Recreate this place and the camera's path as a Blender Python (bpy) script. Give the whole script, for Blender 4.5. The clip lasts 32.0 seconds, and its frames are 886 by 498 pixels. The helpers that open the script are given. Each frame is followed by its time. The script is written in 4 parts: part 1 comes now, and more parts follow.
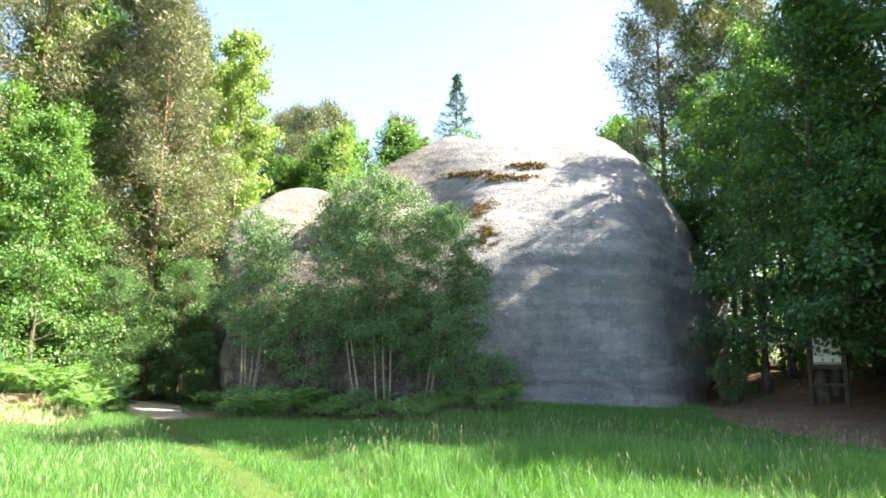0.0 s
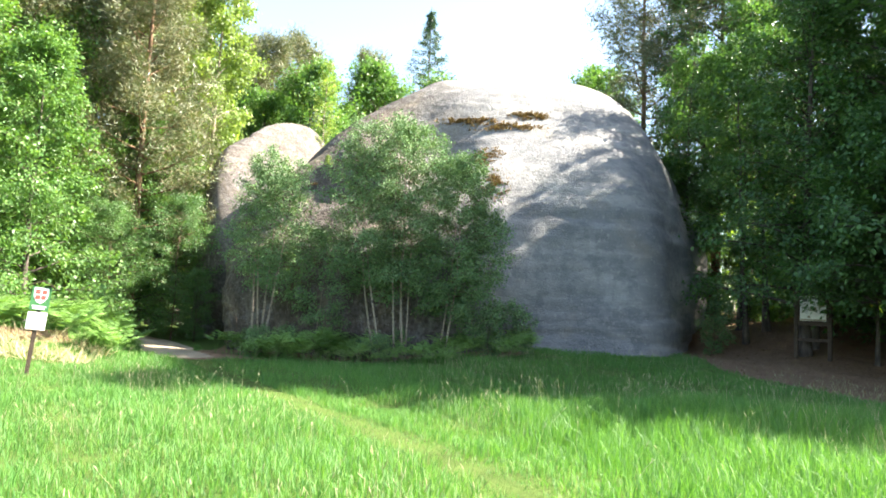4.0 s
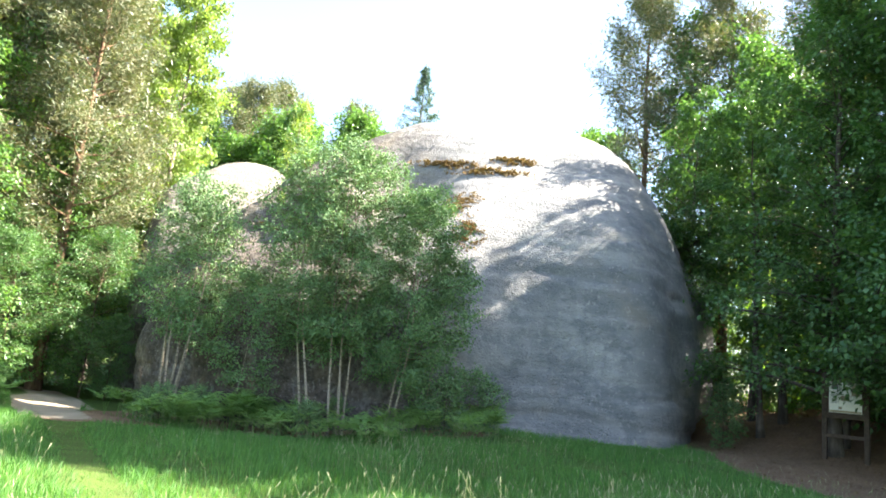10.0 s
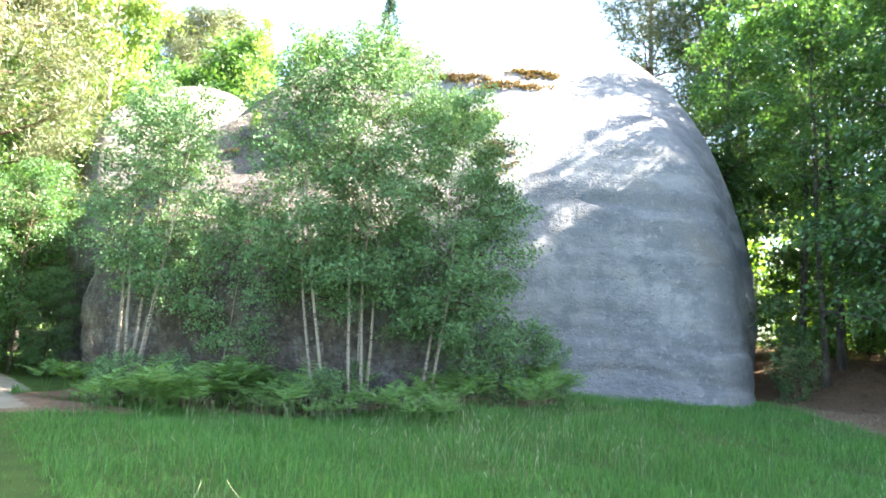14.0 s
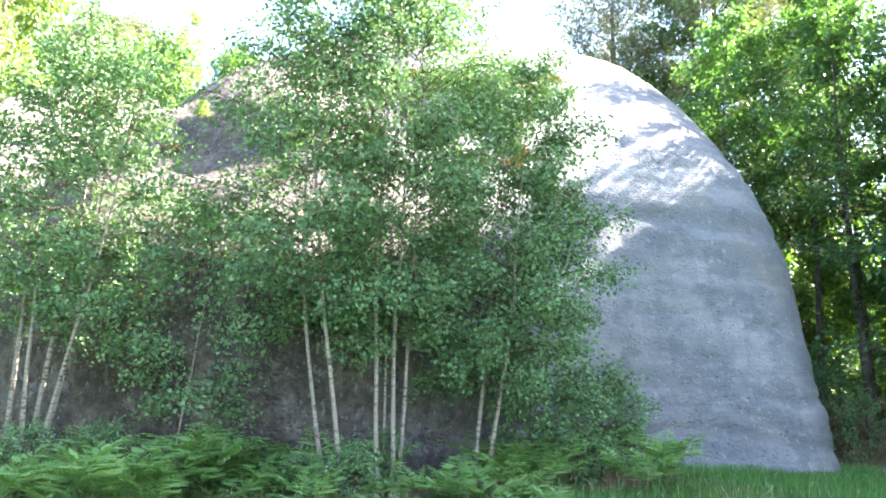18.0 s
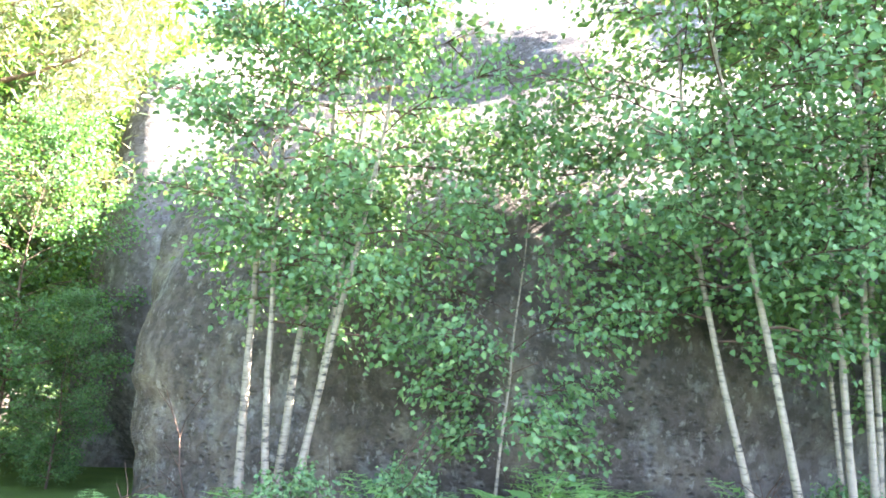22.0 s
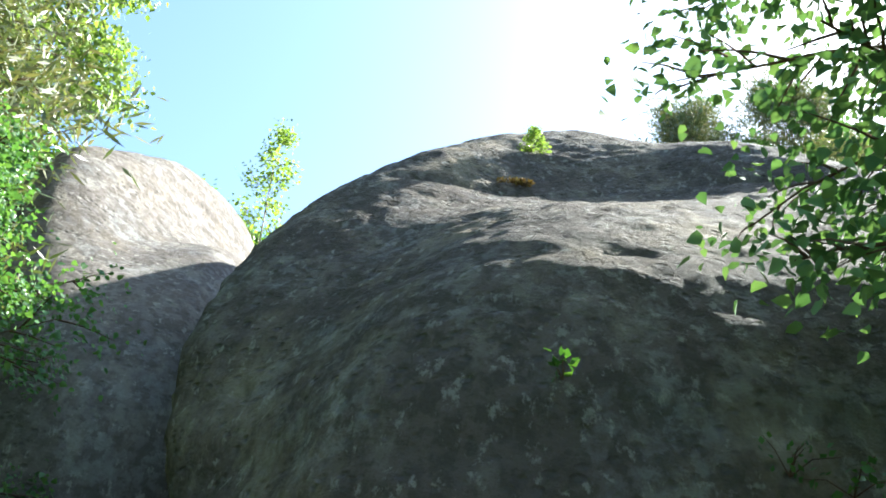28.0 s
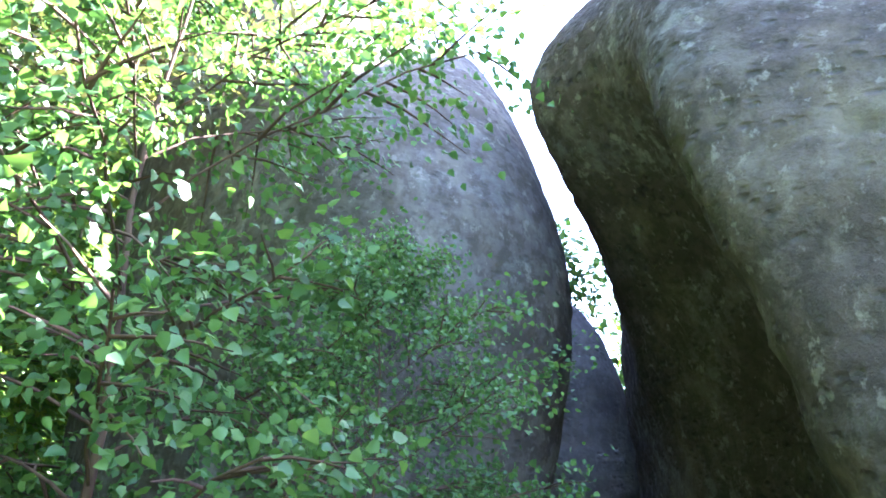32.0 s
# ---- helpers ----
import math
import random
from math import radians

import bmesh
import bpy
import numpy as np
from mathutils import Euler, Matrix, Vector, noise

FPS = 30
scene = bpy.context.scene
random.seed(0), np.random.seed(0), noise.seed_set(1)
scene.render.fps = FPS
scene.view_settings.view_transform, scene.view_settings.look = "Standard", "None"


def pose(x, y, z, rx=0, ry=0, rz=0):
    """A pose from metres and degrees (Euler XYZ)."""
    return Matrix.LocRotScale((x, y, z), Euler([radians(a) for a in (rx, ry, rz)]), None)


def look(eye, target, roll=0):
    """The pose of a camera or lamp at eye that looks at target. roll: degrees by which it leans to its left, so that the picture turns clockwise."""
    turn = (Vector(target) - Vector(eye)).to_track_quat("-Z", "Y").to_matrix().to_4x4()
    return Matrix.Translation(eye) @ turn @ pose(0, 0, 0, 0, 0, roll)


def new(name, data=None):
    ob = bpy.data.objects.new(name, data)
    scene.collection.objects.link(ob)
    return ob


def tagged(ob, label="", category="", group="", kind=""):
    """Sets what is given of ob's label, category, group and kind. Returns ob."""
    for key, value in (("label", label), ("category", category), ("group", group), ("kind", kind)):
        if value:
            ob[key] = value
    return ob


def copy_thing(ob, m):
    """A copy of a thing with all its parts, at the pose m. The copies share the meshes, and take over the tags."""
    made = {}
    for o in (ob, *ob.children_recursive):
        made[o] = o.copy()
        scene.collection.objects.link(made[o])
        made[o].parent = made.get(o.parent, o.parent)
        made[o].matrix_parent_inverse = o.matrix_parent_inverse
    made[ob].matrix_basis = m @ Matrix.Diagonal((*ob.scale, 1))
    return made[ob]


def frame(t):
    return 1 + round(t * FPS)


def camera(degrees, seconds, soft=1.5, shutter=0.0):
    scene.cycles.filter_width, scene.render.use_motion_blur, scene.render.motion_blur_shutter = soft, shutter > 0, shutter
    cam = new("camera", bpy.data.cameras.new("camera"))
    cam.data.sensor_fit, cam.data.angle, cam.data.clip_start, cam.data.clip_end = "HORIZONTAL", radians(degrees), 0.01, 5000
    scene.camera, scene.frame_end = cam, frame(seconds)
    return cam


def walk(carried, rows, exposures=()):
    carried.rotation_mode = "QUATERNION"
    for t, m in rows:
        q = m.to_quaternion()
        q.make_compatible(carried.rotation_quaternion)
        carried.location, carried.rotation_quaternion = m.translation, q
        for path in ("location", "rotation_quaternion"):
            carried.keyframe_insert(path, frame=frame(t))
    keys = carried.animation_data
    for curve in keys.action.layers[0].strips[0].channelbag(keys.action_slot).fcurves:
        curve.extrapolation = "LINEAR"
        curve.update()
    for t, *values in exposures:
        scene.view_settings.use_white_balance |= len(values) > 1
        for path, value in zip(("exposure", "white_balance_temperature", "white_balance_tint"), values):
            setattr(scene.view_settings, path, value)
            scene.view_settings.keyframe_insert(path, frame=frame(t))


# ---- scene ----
cam = camera(63.5, 32.0, 1.8)
PATH = [
    (0, (0.0, 0.0, 1.5), (-0.006, 1.973, 1.83), 1.0),
    (0.5, (-0.301, 0.316, 1.573), (-0.207, 2.282, 1.928), 2.5),
    (1, (-0.727, 0.362, 1.599), (-0.628, 2.329, 1.947), 1.0),
    (1.5, (-1.077, 0.333, 1.613), (-1.01, 2.311, 1.899), 3.7),
    (2, (-1.528, 0.251, 1.642), (-1.481, 2.232, 1.907), 2.8),
    (2.5, (-1.903, 0.119, 1.664), (-1.769, 2.095, 1.941), 3.0),
    (3, (-2.328, -0.033, 1.657), (-2.149, 1.943, 1.906), 1.5),
    (3.5, (-2.729, -0.115, 1.687), (-2.528, 1.868, 1.846), 2.9),
    (5.5, (-2.68, -0.251, 1.741), (-2.523, 1.735, 1.92), 1.6),
    (6, (-2.404, -0.189, 1.68), (-2.08, 1.778, 1.835), -2.6),
    (6.5, (-2.028, -0.004, 1.641), (-1.694, 1.964, 1.754), -3.9),
    (7, (-1.602, 0.279, 1.62), (-1.428, 2.269, 1.723), -0.7),
    (7.5, (-1.301, 0.67, 1.564), (-1.168, 2.663, 1.663), 2.2),
    (8, (-1.076, 1.204, 1.556), (-0.956, 3.199, 1.645), 1.3),
    (8.5, (-1.051, 1.743, 1.52), (-1.013, 3.741, 1.587), 1.7),
    (9, (-1.102, 2.392, 1.577), (-1.104, 4.38, 1.793), 1.8),
    (9.5, (-1.076, 2.955, 1.545), (-0.973, 4.925, 1.873), 2.9),
    (10, (-1.201, 3.592, 1.523), (-1.023, 5.549, 1.895), 5.7),
    (10.5, (-1.35, 4.106, 1.479), (-1.143, 6.062, 1.838), 5.0),
    (11, (-1.6, 4.632, 1.512), (-1.423, 6.606, 1.782), 4.6),
    (11.5, (-1.8, 5.216, 1.505), (-1.546, 7.181, 1.775), 4.6),
    (12, (-1.951, 5.77, 1.519), (-1.635, 7.722, 1.823), 2.5),
    (12.5, (-2.125, 6.338, 1.459), (-1.79, 8.281, 1.793), 0.9),
    (13, (-2.325, 6.921, 1.452), (-1.993, 8.874, 1.731), 3.0),
    (13.5, (-2.549, 7.431, 1.432), (-2.237, 9.388, 1.701), 0.4),
    (14, (-2.749, 7.965, 1.416), (-2.401, 9.917, 1.678), 3.5),
    (14.5, (-2.924, 8.495, 1.426), (-2.335, 10.383, 1.727), 5.8),
    (16.5, (-3.674, 10.723, 1.431), (-2.999, 12.554, 1.865), 1.1),
    (17, (-3.848, 11.265, 1.366), (-3.189, 13.106, 1.788), 1.6),
    (17.5, (-4.023, 11.796, 1.376), (-3.378, 13.646, 1.775), 1.4),
    (18, (-4.273, 12.429, 1.376), (-3.647, 14.282, 1.789), 2.5),
    (18.5, (-4.499, 12.901, 1.426), (-3.886, 14.757, 1.85), 1.7),
    (19, (-4.674, 13.411, 1.407), (-3.84, 15.175, 1.847), 2.7),
    (19.5, (-4.823, 13.974, 1.372), (-3.801, 15.638, 1.801), 3.9),
    (20, (-5.074, 14.549, 1.413), (-4.094, 16.246, 1.815), 3.9),
    (20.5, (-5.299, 15.112, 1.376), (-4.538, 16.917, 1.78), 4.0),
    (21, (-5.524, 15.643, 1.385), (-4.906, 17.515, 1.72), 3.6),
    (21.5, (-5.675, 16.193, 1.424), (-5.112, 18.085, 1.75), 2.5),
    (22, (-5.925, 16.773, 1.44), (-5.584, 18.7, 1.854), 3.2),
    (22.5, (-6.15, 17.352, 1.457), (-5.964, 19.298, 1.882), 3.3),
    (23, (-6.4, 17.985, 1.458), (-6.297, 19.931, 1.909), 3.8),
    (23.5, (-6.701, 18.511, 1.49), (-6.599, 20.461, 1.924), 3.3),
    (24, (-7.051, 19.091, 1.505), (-6.972, 21.046, 1.918), 1.2),
    (24.5, (-7.351, 19.551, 1.475), (-7.315, 21.501, 1.919), 0.1),
    (26.5, (-8.443, 21.073, 1.366), (-8.209, 22.929, 2.074), 2.2),
    (27, (-8.673, 21.609, 1.418), (-8.232, 23.315, 2.364), -0.2),
    (27.5, (-8.774, 22.064, 1.44), (-8.176, 23.684, 2.449), 1.4),
    (28, (-8.755, 22.474, 1.482), (-7.928, 23.94, 2.564), 0.6),
    (28.5, (-8.7, 22.788, 1.438), (-7.627, 24.066, 2.539), 0.1),
    (29, (-8.701, 23.175, 1.481), (-7.473, 24.346, 2.54), -4.0),
    (29.5, (-8.78, 23.579, 1.468), (-7.736, 24.951, 2.482), -5.3),
    (30, (-9.017, 24.044, 1.442), (-8.312, 25.663, 2.381), -0.9),
    (30.5, (-9.307, 24.363, 1.468), (-8.676, 26.028, 2.379), 4.1),
    (31, (-9.603, 24.693, 1.463), (-8.888, 26.345, 2.336), 3.9),
    (31.5, (-9.871, 24.9, 1.49), (-9.074, 26.532, 2.327), 6.5),
    (32, (-10.217, 25.103, 1.545), (-9.431, 26.783, 2.295), 1.5),
]
EXPOSURE = [(0, 2.95, 6900, 10), (6, 3.0, 6800, 10), (7, 3.1, 6800, 10), (9, 3.2, 6800, 10), (12, 3.65, 6600, 11), (14, 4.05, 6500, 12), (17, 4.1, 6400, 14), (19, 4.5, 6300, 17), (21, 5.1, 6300, 22), (22.5, 4.95, 6400, 17),
            (24.5, 4.85, 6600, 12), (26.5, 4.6, 6700, 11), (27.1, 3.6, 6700, 9), (28.0, 2.75, 6000, 3), (29.5, 2.85, 6100, 7), (30.2, 3.6, 5800, 15), (31.0, 4.6, 5700, 22), (32, 5.1, 5600, 25)]
walk(cam, [(t, look(eye, target, roll)) for t, eye, target, roll in PATH], EXPOSURE)

# ---- sky and sun ----
SUN_AZ, SUN_EL = radians(88), radians(41)          # azimuth from +y towards +x
sun_dir = Vector((math.sin(SUN_AZ) * math.cos(SUN_EL), math.cos(SUN_AZ) * math.cos(SUN_EL), math.sin(SUN_EL)))
world = bpy.data.worlds.new("sky")
scene.world = world
world.use_nodes = True
wn = world.node_tree
sky = wn.nodes.new("ShaderNodeTexSky")
sky.sky_type, sky.sun_disc = "NISHITA", False
sky.sun_elevation, sky.sun_rotation = SUN_EL, SUN_AZ
sky.air_density, sky.dust_density, sky.ozone_density = 1.0, 1.3, 1.3
wn.links.new(sky.outputs[0], wn.nodes["Background"].inputs[0])
wn.nodes["Background"].inputs[1].default_value = 0.078
sun = new("sun", bpy.data.lights.new("sun", "SUN"))
sun.data.energy, sun.data.angle, sun.data.color = 5.0, radians(0.55), (1.0, 0.95, 0.86)
sun.matrix_world = look(sun_dir * 60, (0, 0, 0))


# ---- materials ----
def material(name, rough=0.8, spec=0.3):
    m = bpy.data.materials.new(name)
    m.use_nodes = True
    b = m.node_tree.nodes["Principled BSDF"]
    b.inputs["Roughness"].default_value = rough
    b.inputs["Specular IOR Level"].default_value = spec
    return m, m.node_tree, b


def ramp(nt, fac, stops):
    r = nt.nodes.new("ShaderNodeValToRGB")
    while len(r.color_ramp.elements) < len(stops):
        r.color_ramp.elements.new(0.5)
    for e, (p, c) in zip(r.color_ramp.elements, stops):
        e.position, e.color = p, (*c, 1)
    nt.links.new(fac, r.inputs[0])
    return r.outputs[0]


def tex(nt, kind, scale, detail=4.0, stretch=(1, 1, 1), rough=0.55):
    geo = nt.nodes.new("ShaderNodeNewGeometry")
    mp = nt.nodes.new("ShaderNodeMapping")
    mp.inputs["Scale"].default_value = stretch
    nt.links.new(geo.outputs["Position"], mp.inputs[0])
    n = nt.nodes.new(kind)
    n.inputs["Scale"].default_value = scale
    if kind == "ShaderNodeTexNoise":
        n.inputs["Detail"].default_value, n.inputs["Roughness"].default_value = detail, rough
    nt.links.new(mp.outputs[0], n.inputs["Vector"])
    return n.outputs[0]


def mix(nt, fac, a, b, blend="MIX"):
    m = nt.nodes.new("ShaderNodeMix")
    m.data_type, m.blend_type = "RGBA", blend
    for s, v in ((m.inputs[0], fac), (m.inputs[6], a), (m.inputs[7], b)):
        if isinstance(v, (int, float)):
            s.default_value = v
        elif isinstance(v, tuple):
            s.default_value = (*v, 1)
        else:
            nt.links.new(v, s)
    return m.outputs[2]


def maths(nt, op, a, b=0.0):
    m = nt.nodes.new("ShaderNodeMath")
    m.operation = op
    for s, v in zip(m.inputs, (a, b)):
        if isinstance(v, (int, float)):
            s.default_value = v
        else:
            nt.links.new(v, s)
    return m.outputs[0]


def bump(nt, bsdf, height, strength, distance):
    bp = nt.nodes.new("ShaderNodeBump")
    bp.inputs["Strength"].default_value, bp.inputs["Distance"].default_value = strength, distance
    nt.links.new(height, bp.inputs["Height"])
    nt.links.new(bp.outputs[0], bsdf.inputs["Normal"])


def island(nt):
    return nt.nodes.new("ShaderNodeNewGeometry").outputs["Random Per Island"]


def rock_material(name, crust_shade, x_from=2.2, x_to=-1.0, relief=0.09, ochre=0.6):
    """Weathered sandstone: beds, pits, pale flecks and a dark coat of lichen and painted-in shade that thickens from
    x_from to x_to.
    """
    m, nt, b = material(name, 0.95, 0.1)
    big = tex(nt, "ShaderNodeTexNoise", 0.5, 5, (1, 1, 1.5))
    mid = tex(nt, "ShaderNodeTexNoise", 2.6, 6, (1, 1, 1.15), 0.65)
    strata = tex(nt, "ShaderNodeTexNoise", 0.5, 4, (0.3, 0.3, 2.0))
    fleck = tex(nt, "ShaderNodeTexNoise", 10, 4, (1, 1, 0.7), 0.7)
    grain = tex(nt, "ShaderNodeTexNoise", 45, 3, (1, 1, 1), 0.7)
    col = ramp(nt, big, [(0.3, (0.187, 0.183, 0.18)), (0.5, (0.265, 0.257, 0.246)), (0.7, (0.375, 0.355, 0.328))])
    col = mix(nt, maths(nt, "MULTIPLY", ramp(nt, strata, [(0.47, (0, 0, 0)), (0.55, (1, 1, 1))]), 0.62), col, (0.155, 0.153, 0.155))
    beds = tex(nt, "ShaderNodeTexNoise", 1.2, 5, (0.3, 0.3, 2.6), 0.6)
    col = mix(nt, maths(nt, "MULTIPLY", ramp(nt, beds, [(0.52, (0, 0, 0)), (0.68, (1, 1, 1))]), 0.32), col, (0.44, 0.43, 0.42))
    col = mix(nt, maths(nt, "MULTIPLY", ramp(nt, mid, [(0.45, (0, 0, 0)), (0.68, (1, 1, 1))]), 0.45), col, (0.15, 0.152, 0.155))
    drip = tex(nt, "ShaderNodeTexNoise", 2.4, 5, (1.4, 1.4, 0.22), 0.6)
    col = mix(nt, maths(nt, "MULTIPLY", ramp(nt, drip, [(0.52, (0, 0, 0)), (0.7, (1, 1, 1))]), 0.4), col, (0.17, 0.17, 0.172))
    patch = tex(nt, "ShaderNodeTexNoise", 1.1, 7, (1, 1, 1.6), 0.7)
    col = mix(nt, maths(nt, "MULTIPLY", ramp(nt, patch, [(0.5, (0, 0, 0)), (0.58, (1, 1, 1))]), 0.55), col, (0.12, 0.124, 0.132))
    warm = tex(nt, "ShaderNodeTexNoise", 0.7, 4)
    col = mix(nt, maths(nt, "MULTIPLY", ramp(nt, warm, [(0.56, (0, 0, 0)), (0.76, (1, 1, 1))]), 0.3), col, (0.38, 0.3, 0.2))
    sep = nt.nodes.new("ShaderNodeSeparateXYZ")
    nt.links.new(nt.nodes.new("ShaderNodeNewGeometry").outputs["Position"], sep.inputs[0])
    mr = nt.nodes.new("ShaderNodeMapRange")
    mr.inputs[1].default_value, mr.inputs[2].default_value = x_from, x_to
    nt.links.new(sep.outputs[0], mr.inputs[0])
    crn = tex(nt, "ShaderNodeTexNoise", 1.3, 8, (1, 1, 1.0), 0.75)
    # Left rock darkened: lichen colour with the face's shade painted in.
    cr = maths(nt, "MULTIPLY", maths(nt, "MULTIPLY", ramp(nt, crn, [(0.3, (0, 0, 0)), (0.5, (1, 1, 1))]), mr.outputs[0]), crust_shade)
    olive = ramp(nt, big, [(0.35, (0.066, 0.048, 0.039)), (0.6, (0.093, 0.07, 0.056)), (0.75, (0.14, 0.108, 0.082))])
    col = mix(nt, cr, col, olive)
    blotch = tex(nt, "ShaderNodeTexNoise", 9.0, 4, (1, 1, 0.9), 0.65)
    col = mix(nt, maths(nt, "MULTIPLY", maths(nt, "MULTIPLY", ramp(nt, blotch, [(0.46, (0, 0, 0)), (0.55, (1, 1, 1))]), mr.outputs[0]), 0.85 * crust_shade), col, (0.055, 0.044, 0.034))
    yel = tex(nt, "ShaderNodeTexNoise", 1.1, 6, (1, 1, 0.7), 0.7)
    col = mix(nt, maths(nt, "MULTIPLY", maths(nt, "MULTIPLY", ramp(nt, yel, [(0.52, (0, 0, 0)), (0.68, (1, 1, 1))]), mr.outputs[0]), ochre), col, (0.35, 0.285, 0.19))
    col = mix(nt, maths(nt, "MULTIPLY", ramp(nt, fleck, [(0.58, (0, 0, 0)), (0.66, (1, 1, 1))]), 0.2 + 0.2 * crust_shade), col, (0.46, 0.43, 0.38))
    mp = nt.nodes.new("ShaderNodeMapping")
    mp.inputs["Scale"].default_value = (1, 1, 1.5)
    warp = nt.nodes.new("ShaderNodeVectorMath")
    wn_ = nt.nodes.new("ShaderNodeTexNoise")
    wn_.inputs["Scale"].default_value = 2.0
    nt.links.new(nt.nodes.new("ShaderNodeNewGeometry").outputs["Position"], warp.inputs[0])
    weak = nt.nodes.new("ShaderNodeVectorMath")
    weak.operation, weak.inputs[3].default_value = "SCALE", 0.12
    nt.links.new(wn_.outputs["Color"], weak.inputs[0])
    nt.links.new(weak.outputs[0], warp.inputs[1])
    nt.links.new(warp.outputs[0], mp.inputs[0])
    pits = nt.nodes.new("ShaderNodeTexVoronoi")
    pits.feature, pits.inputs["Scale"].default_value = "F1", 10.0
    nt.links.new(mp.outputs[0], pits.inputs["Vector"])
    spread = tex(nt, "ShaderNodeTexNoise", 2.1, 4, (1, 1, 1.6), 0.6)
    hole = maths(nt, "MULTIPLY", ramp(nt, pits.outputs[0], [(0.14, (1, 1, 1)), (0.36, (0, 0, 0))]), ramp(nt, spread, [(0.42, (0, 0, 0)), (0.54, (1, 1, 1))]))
    bare = tex(nt, "ShaderNodeTexNoise", 3.6, 5, (1, 1, 0.6), 0.62)
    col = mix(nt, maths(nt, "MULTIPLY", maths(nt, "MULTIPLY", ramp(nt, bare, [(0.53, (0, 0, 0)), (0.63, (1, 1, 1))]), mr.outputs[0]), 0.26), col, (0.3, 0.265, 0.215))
    # Pits coloured dark as well: lichen, with the shade inside them painted on.
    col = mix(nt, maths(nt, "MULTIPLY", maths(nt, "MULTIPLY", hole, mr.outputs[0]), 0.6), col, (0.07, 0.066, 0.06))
    col = mix(nt, maths(nt, "MULTIPLY", grain, 0.3), col, (0.12, 0.115, 0.11))
    nt.links.new(col, b.inputs["Base Color"])
    rough = tex(nt, "ShaderNodeTexNoise", 14, 6, (1, 1, 1.2), 0.75)
    h = maths(nt, "ADD", maths(nt, "MULTIPLY", mid, 0.3), maths(nt, "MULTIPLY", rough, 0.5))
    h = maths(nt, "SUBTRACT", h, maths(nt, "MULTIPLY", pits.outputs[0], -0.12))
    h = maths(nt, "SUBTRACT", h, maths(nt, "MULTIPLY", hole, 0.3))
    bump(nt, b, h, 1.0, relief)
    return m


def leaf_material(name, dark, mid, light, glow=0.42, gloss=0.45, tint=None):
    m, nt, b = material(name, gloss, 0.4)
    col = ramp(nt, island(nt), [(0.0, dark), (0.5, mid), (1.0, light)])
    nt.links.new(col, b.inputs["Base Color"])
    tr = nt.nodes.new("ShaderNodeBsdfTranslucent")
    nt.links.new(mix(nt, 1.0, col, tint or (1.25, 1.3, 0.55), "MULTIPLY"), tr.inputs[0])
    mx = nt.nodes.new("ShaderNodeMixShader")
    mx.inputs[0].default_value = glow
    nt.links.new(b.outputs[0], mx.inputs[1])
    nt.links.new(tr.outputs[0], mx.inputs[2])
    nt.links.new(mx.outputs[0], nt.nodes["Material Output"].inputs[0])
    return m


def bark_material(name, a, c, d, scale=6, stretch=(1, 1, 0.3), strength=0.7):
    m, nt, b = material(name, 0.9, 0.15)
    n = tex(nt, "ShaderNodeTexNoise", scale, 5, stretch, 0.65)
    nt.links.new(ramp(nt, n, [(0.32, a), (0.5, c), (0.68, d)]), b.inputs["Base Color"])
    bump(nt, b, n, strength, 0.03)
    return m


def birch_material():
    m, nt, b = material("birch_bark", 0.75, 0.25)
    n = tex(nt, "ShaderNodeTexNoise", 9, 4, (1, 1, 3.5), 0.6)
    g = tex(nt, "ShaderNodeTexNoise", 2.2, 3)
    col = ramp(nt, n, [(0.38, (0.04, 0.036, 0.032)), (0.46, (0.235, 0.19, 0.14)), (0.7, (0.35, 0.29, 0.22))])
    col = mix(nt, ramp(nt, g, [(0.38, (0.0, 0.0, 0.0)), (0.7, (0.8, 0.8, 0.8))]), col, (0.27, 0.22, 0.17))
    nt.links.new(col, b.inputs["Base Color"])
    bump(nt, b, n, 0.4, 0.01)
    return m


def ground_material():
    m, nt, b = material("soil", 0.97, 0.05)
    at = nt.nodes.new("ShaderNodeAttribute")
    at.attribute_name = "cover"
    sep = nt.nodes.new("ShaderNodeSeparateXYZ")
    nt.links.new(at.outputs["Vector"], sep.inputs[0])
    n1 = tex(nt, "ShaderNodeTexNoise", 2.0, 5)
    n2 = tex(nt, "ShaderNodeTexNoise", 22.0, 5, (1, 1, 1), 0.7)
    turf = mix(nt, n2, ramp(nt, n1, [(0.35, (0.045, 0.09, 0.018)), (0.65, (0.085, 0.145, 0.03))]), (0.08, 0.1, 0.032))
    litter = mix(nt, ramp(nt, n2, [(0.4, (0, 0, 0)), (0.62, (1, 1, 1))]), ramp(nt, n1, [(0.3, (0.09, 0.05, 0.03)), (0.7, (0.2, 0.12, 0.07))]), (0.3, 0.2, 0.13))
    sand = mix(nt, n2, ramp(nt, n1, [(0.3, (0.3, 0.24, 0.17)), (0.7, (0.45, 0.38, 0.29))]), (0.28, 0.22, 0.15))
    wob = maths(nt, "MULTIPLY", maths(nt, "SUBTRACT", n2, 0.5), 0.7)
    fl = ramp(nt, maths(nt, "ADD", sep.outputs[0], wob), [(0.4, (0, 0, 0)), (0.6, (1, 1, 1))])
    fs = ramp(nt, maths(nt, "ADD", sep.outputs[1], wob), [(0.4, (0, 0, 0)), (0.6, (1, 1, 1))])
    nt.links.new(mix(nt, fs, mix(nt, fl, turf, litter), sand), b.inputs["Base Color"])
    bump(nt, b, n2, 0.8, 0.05)
    return m


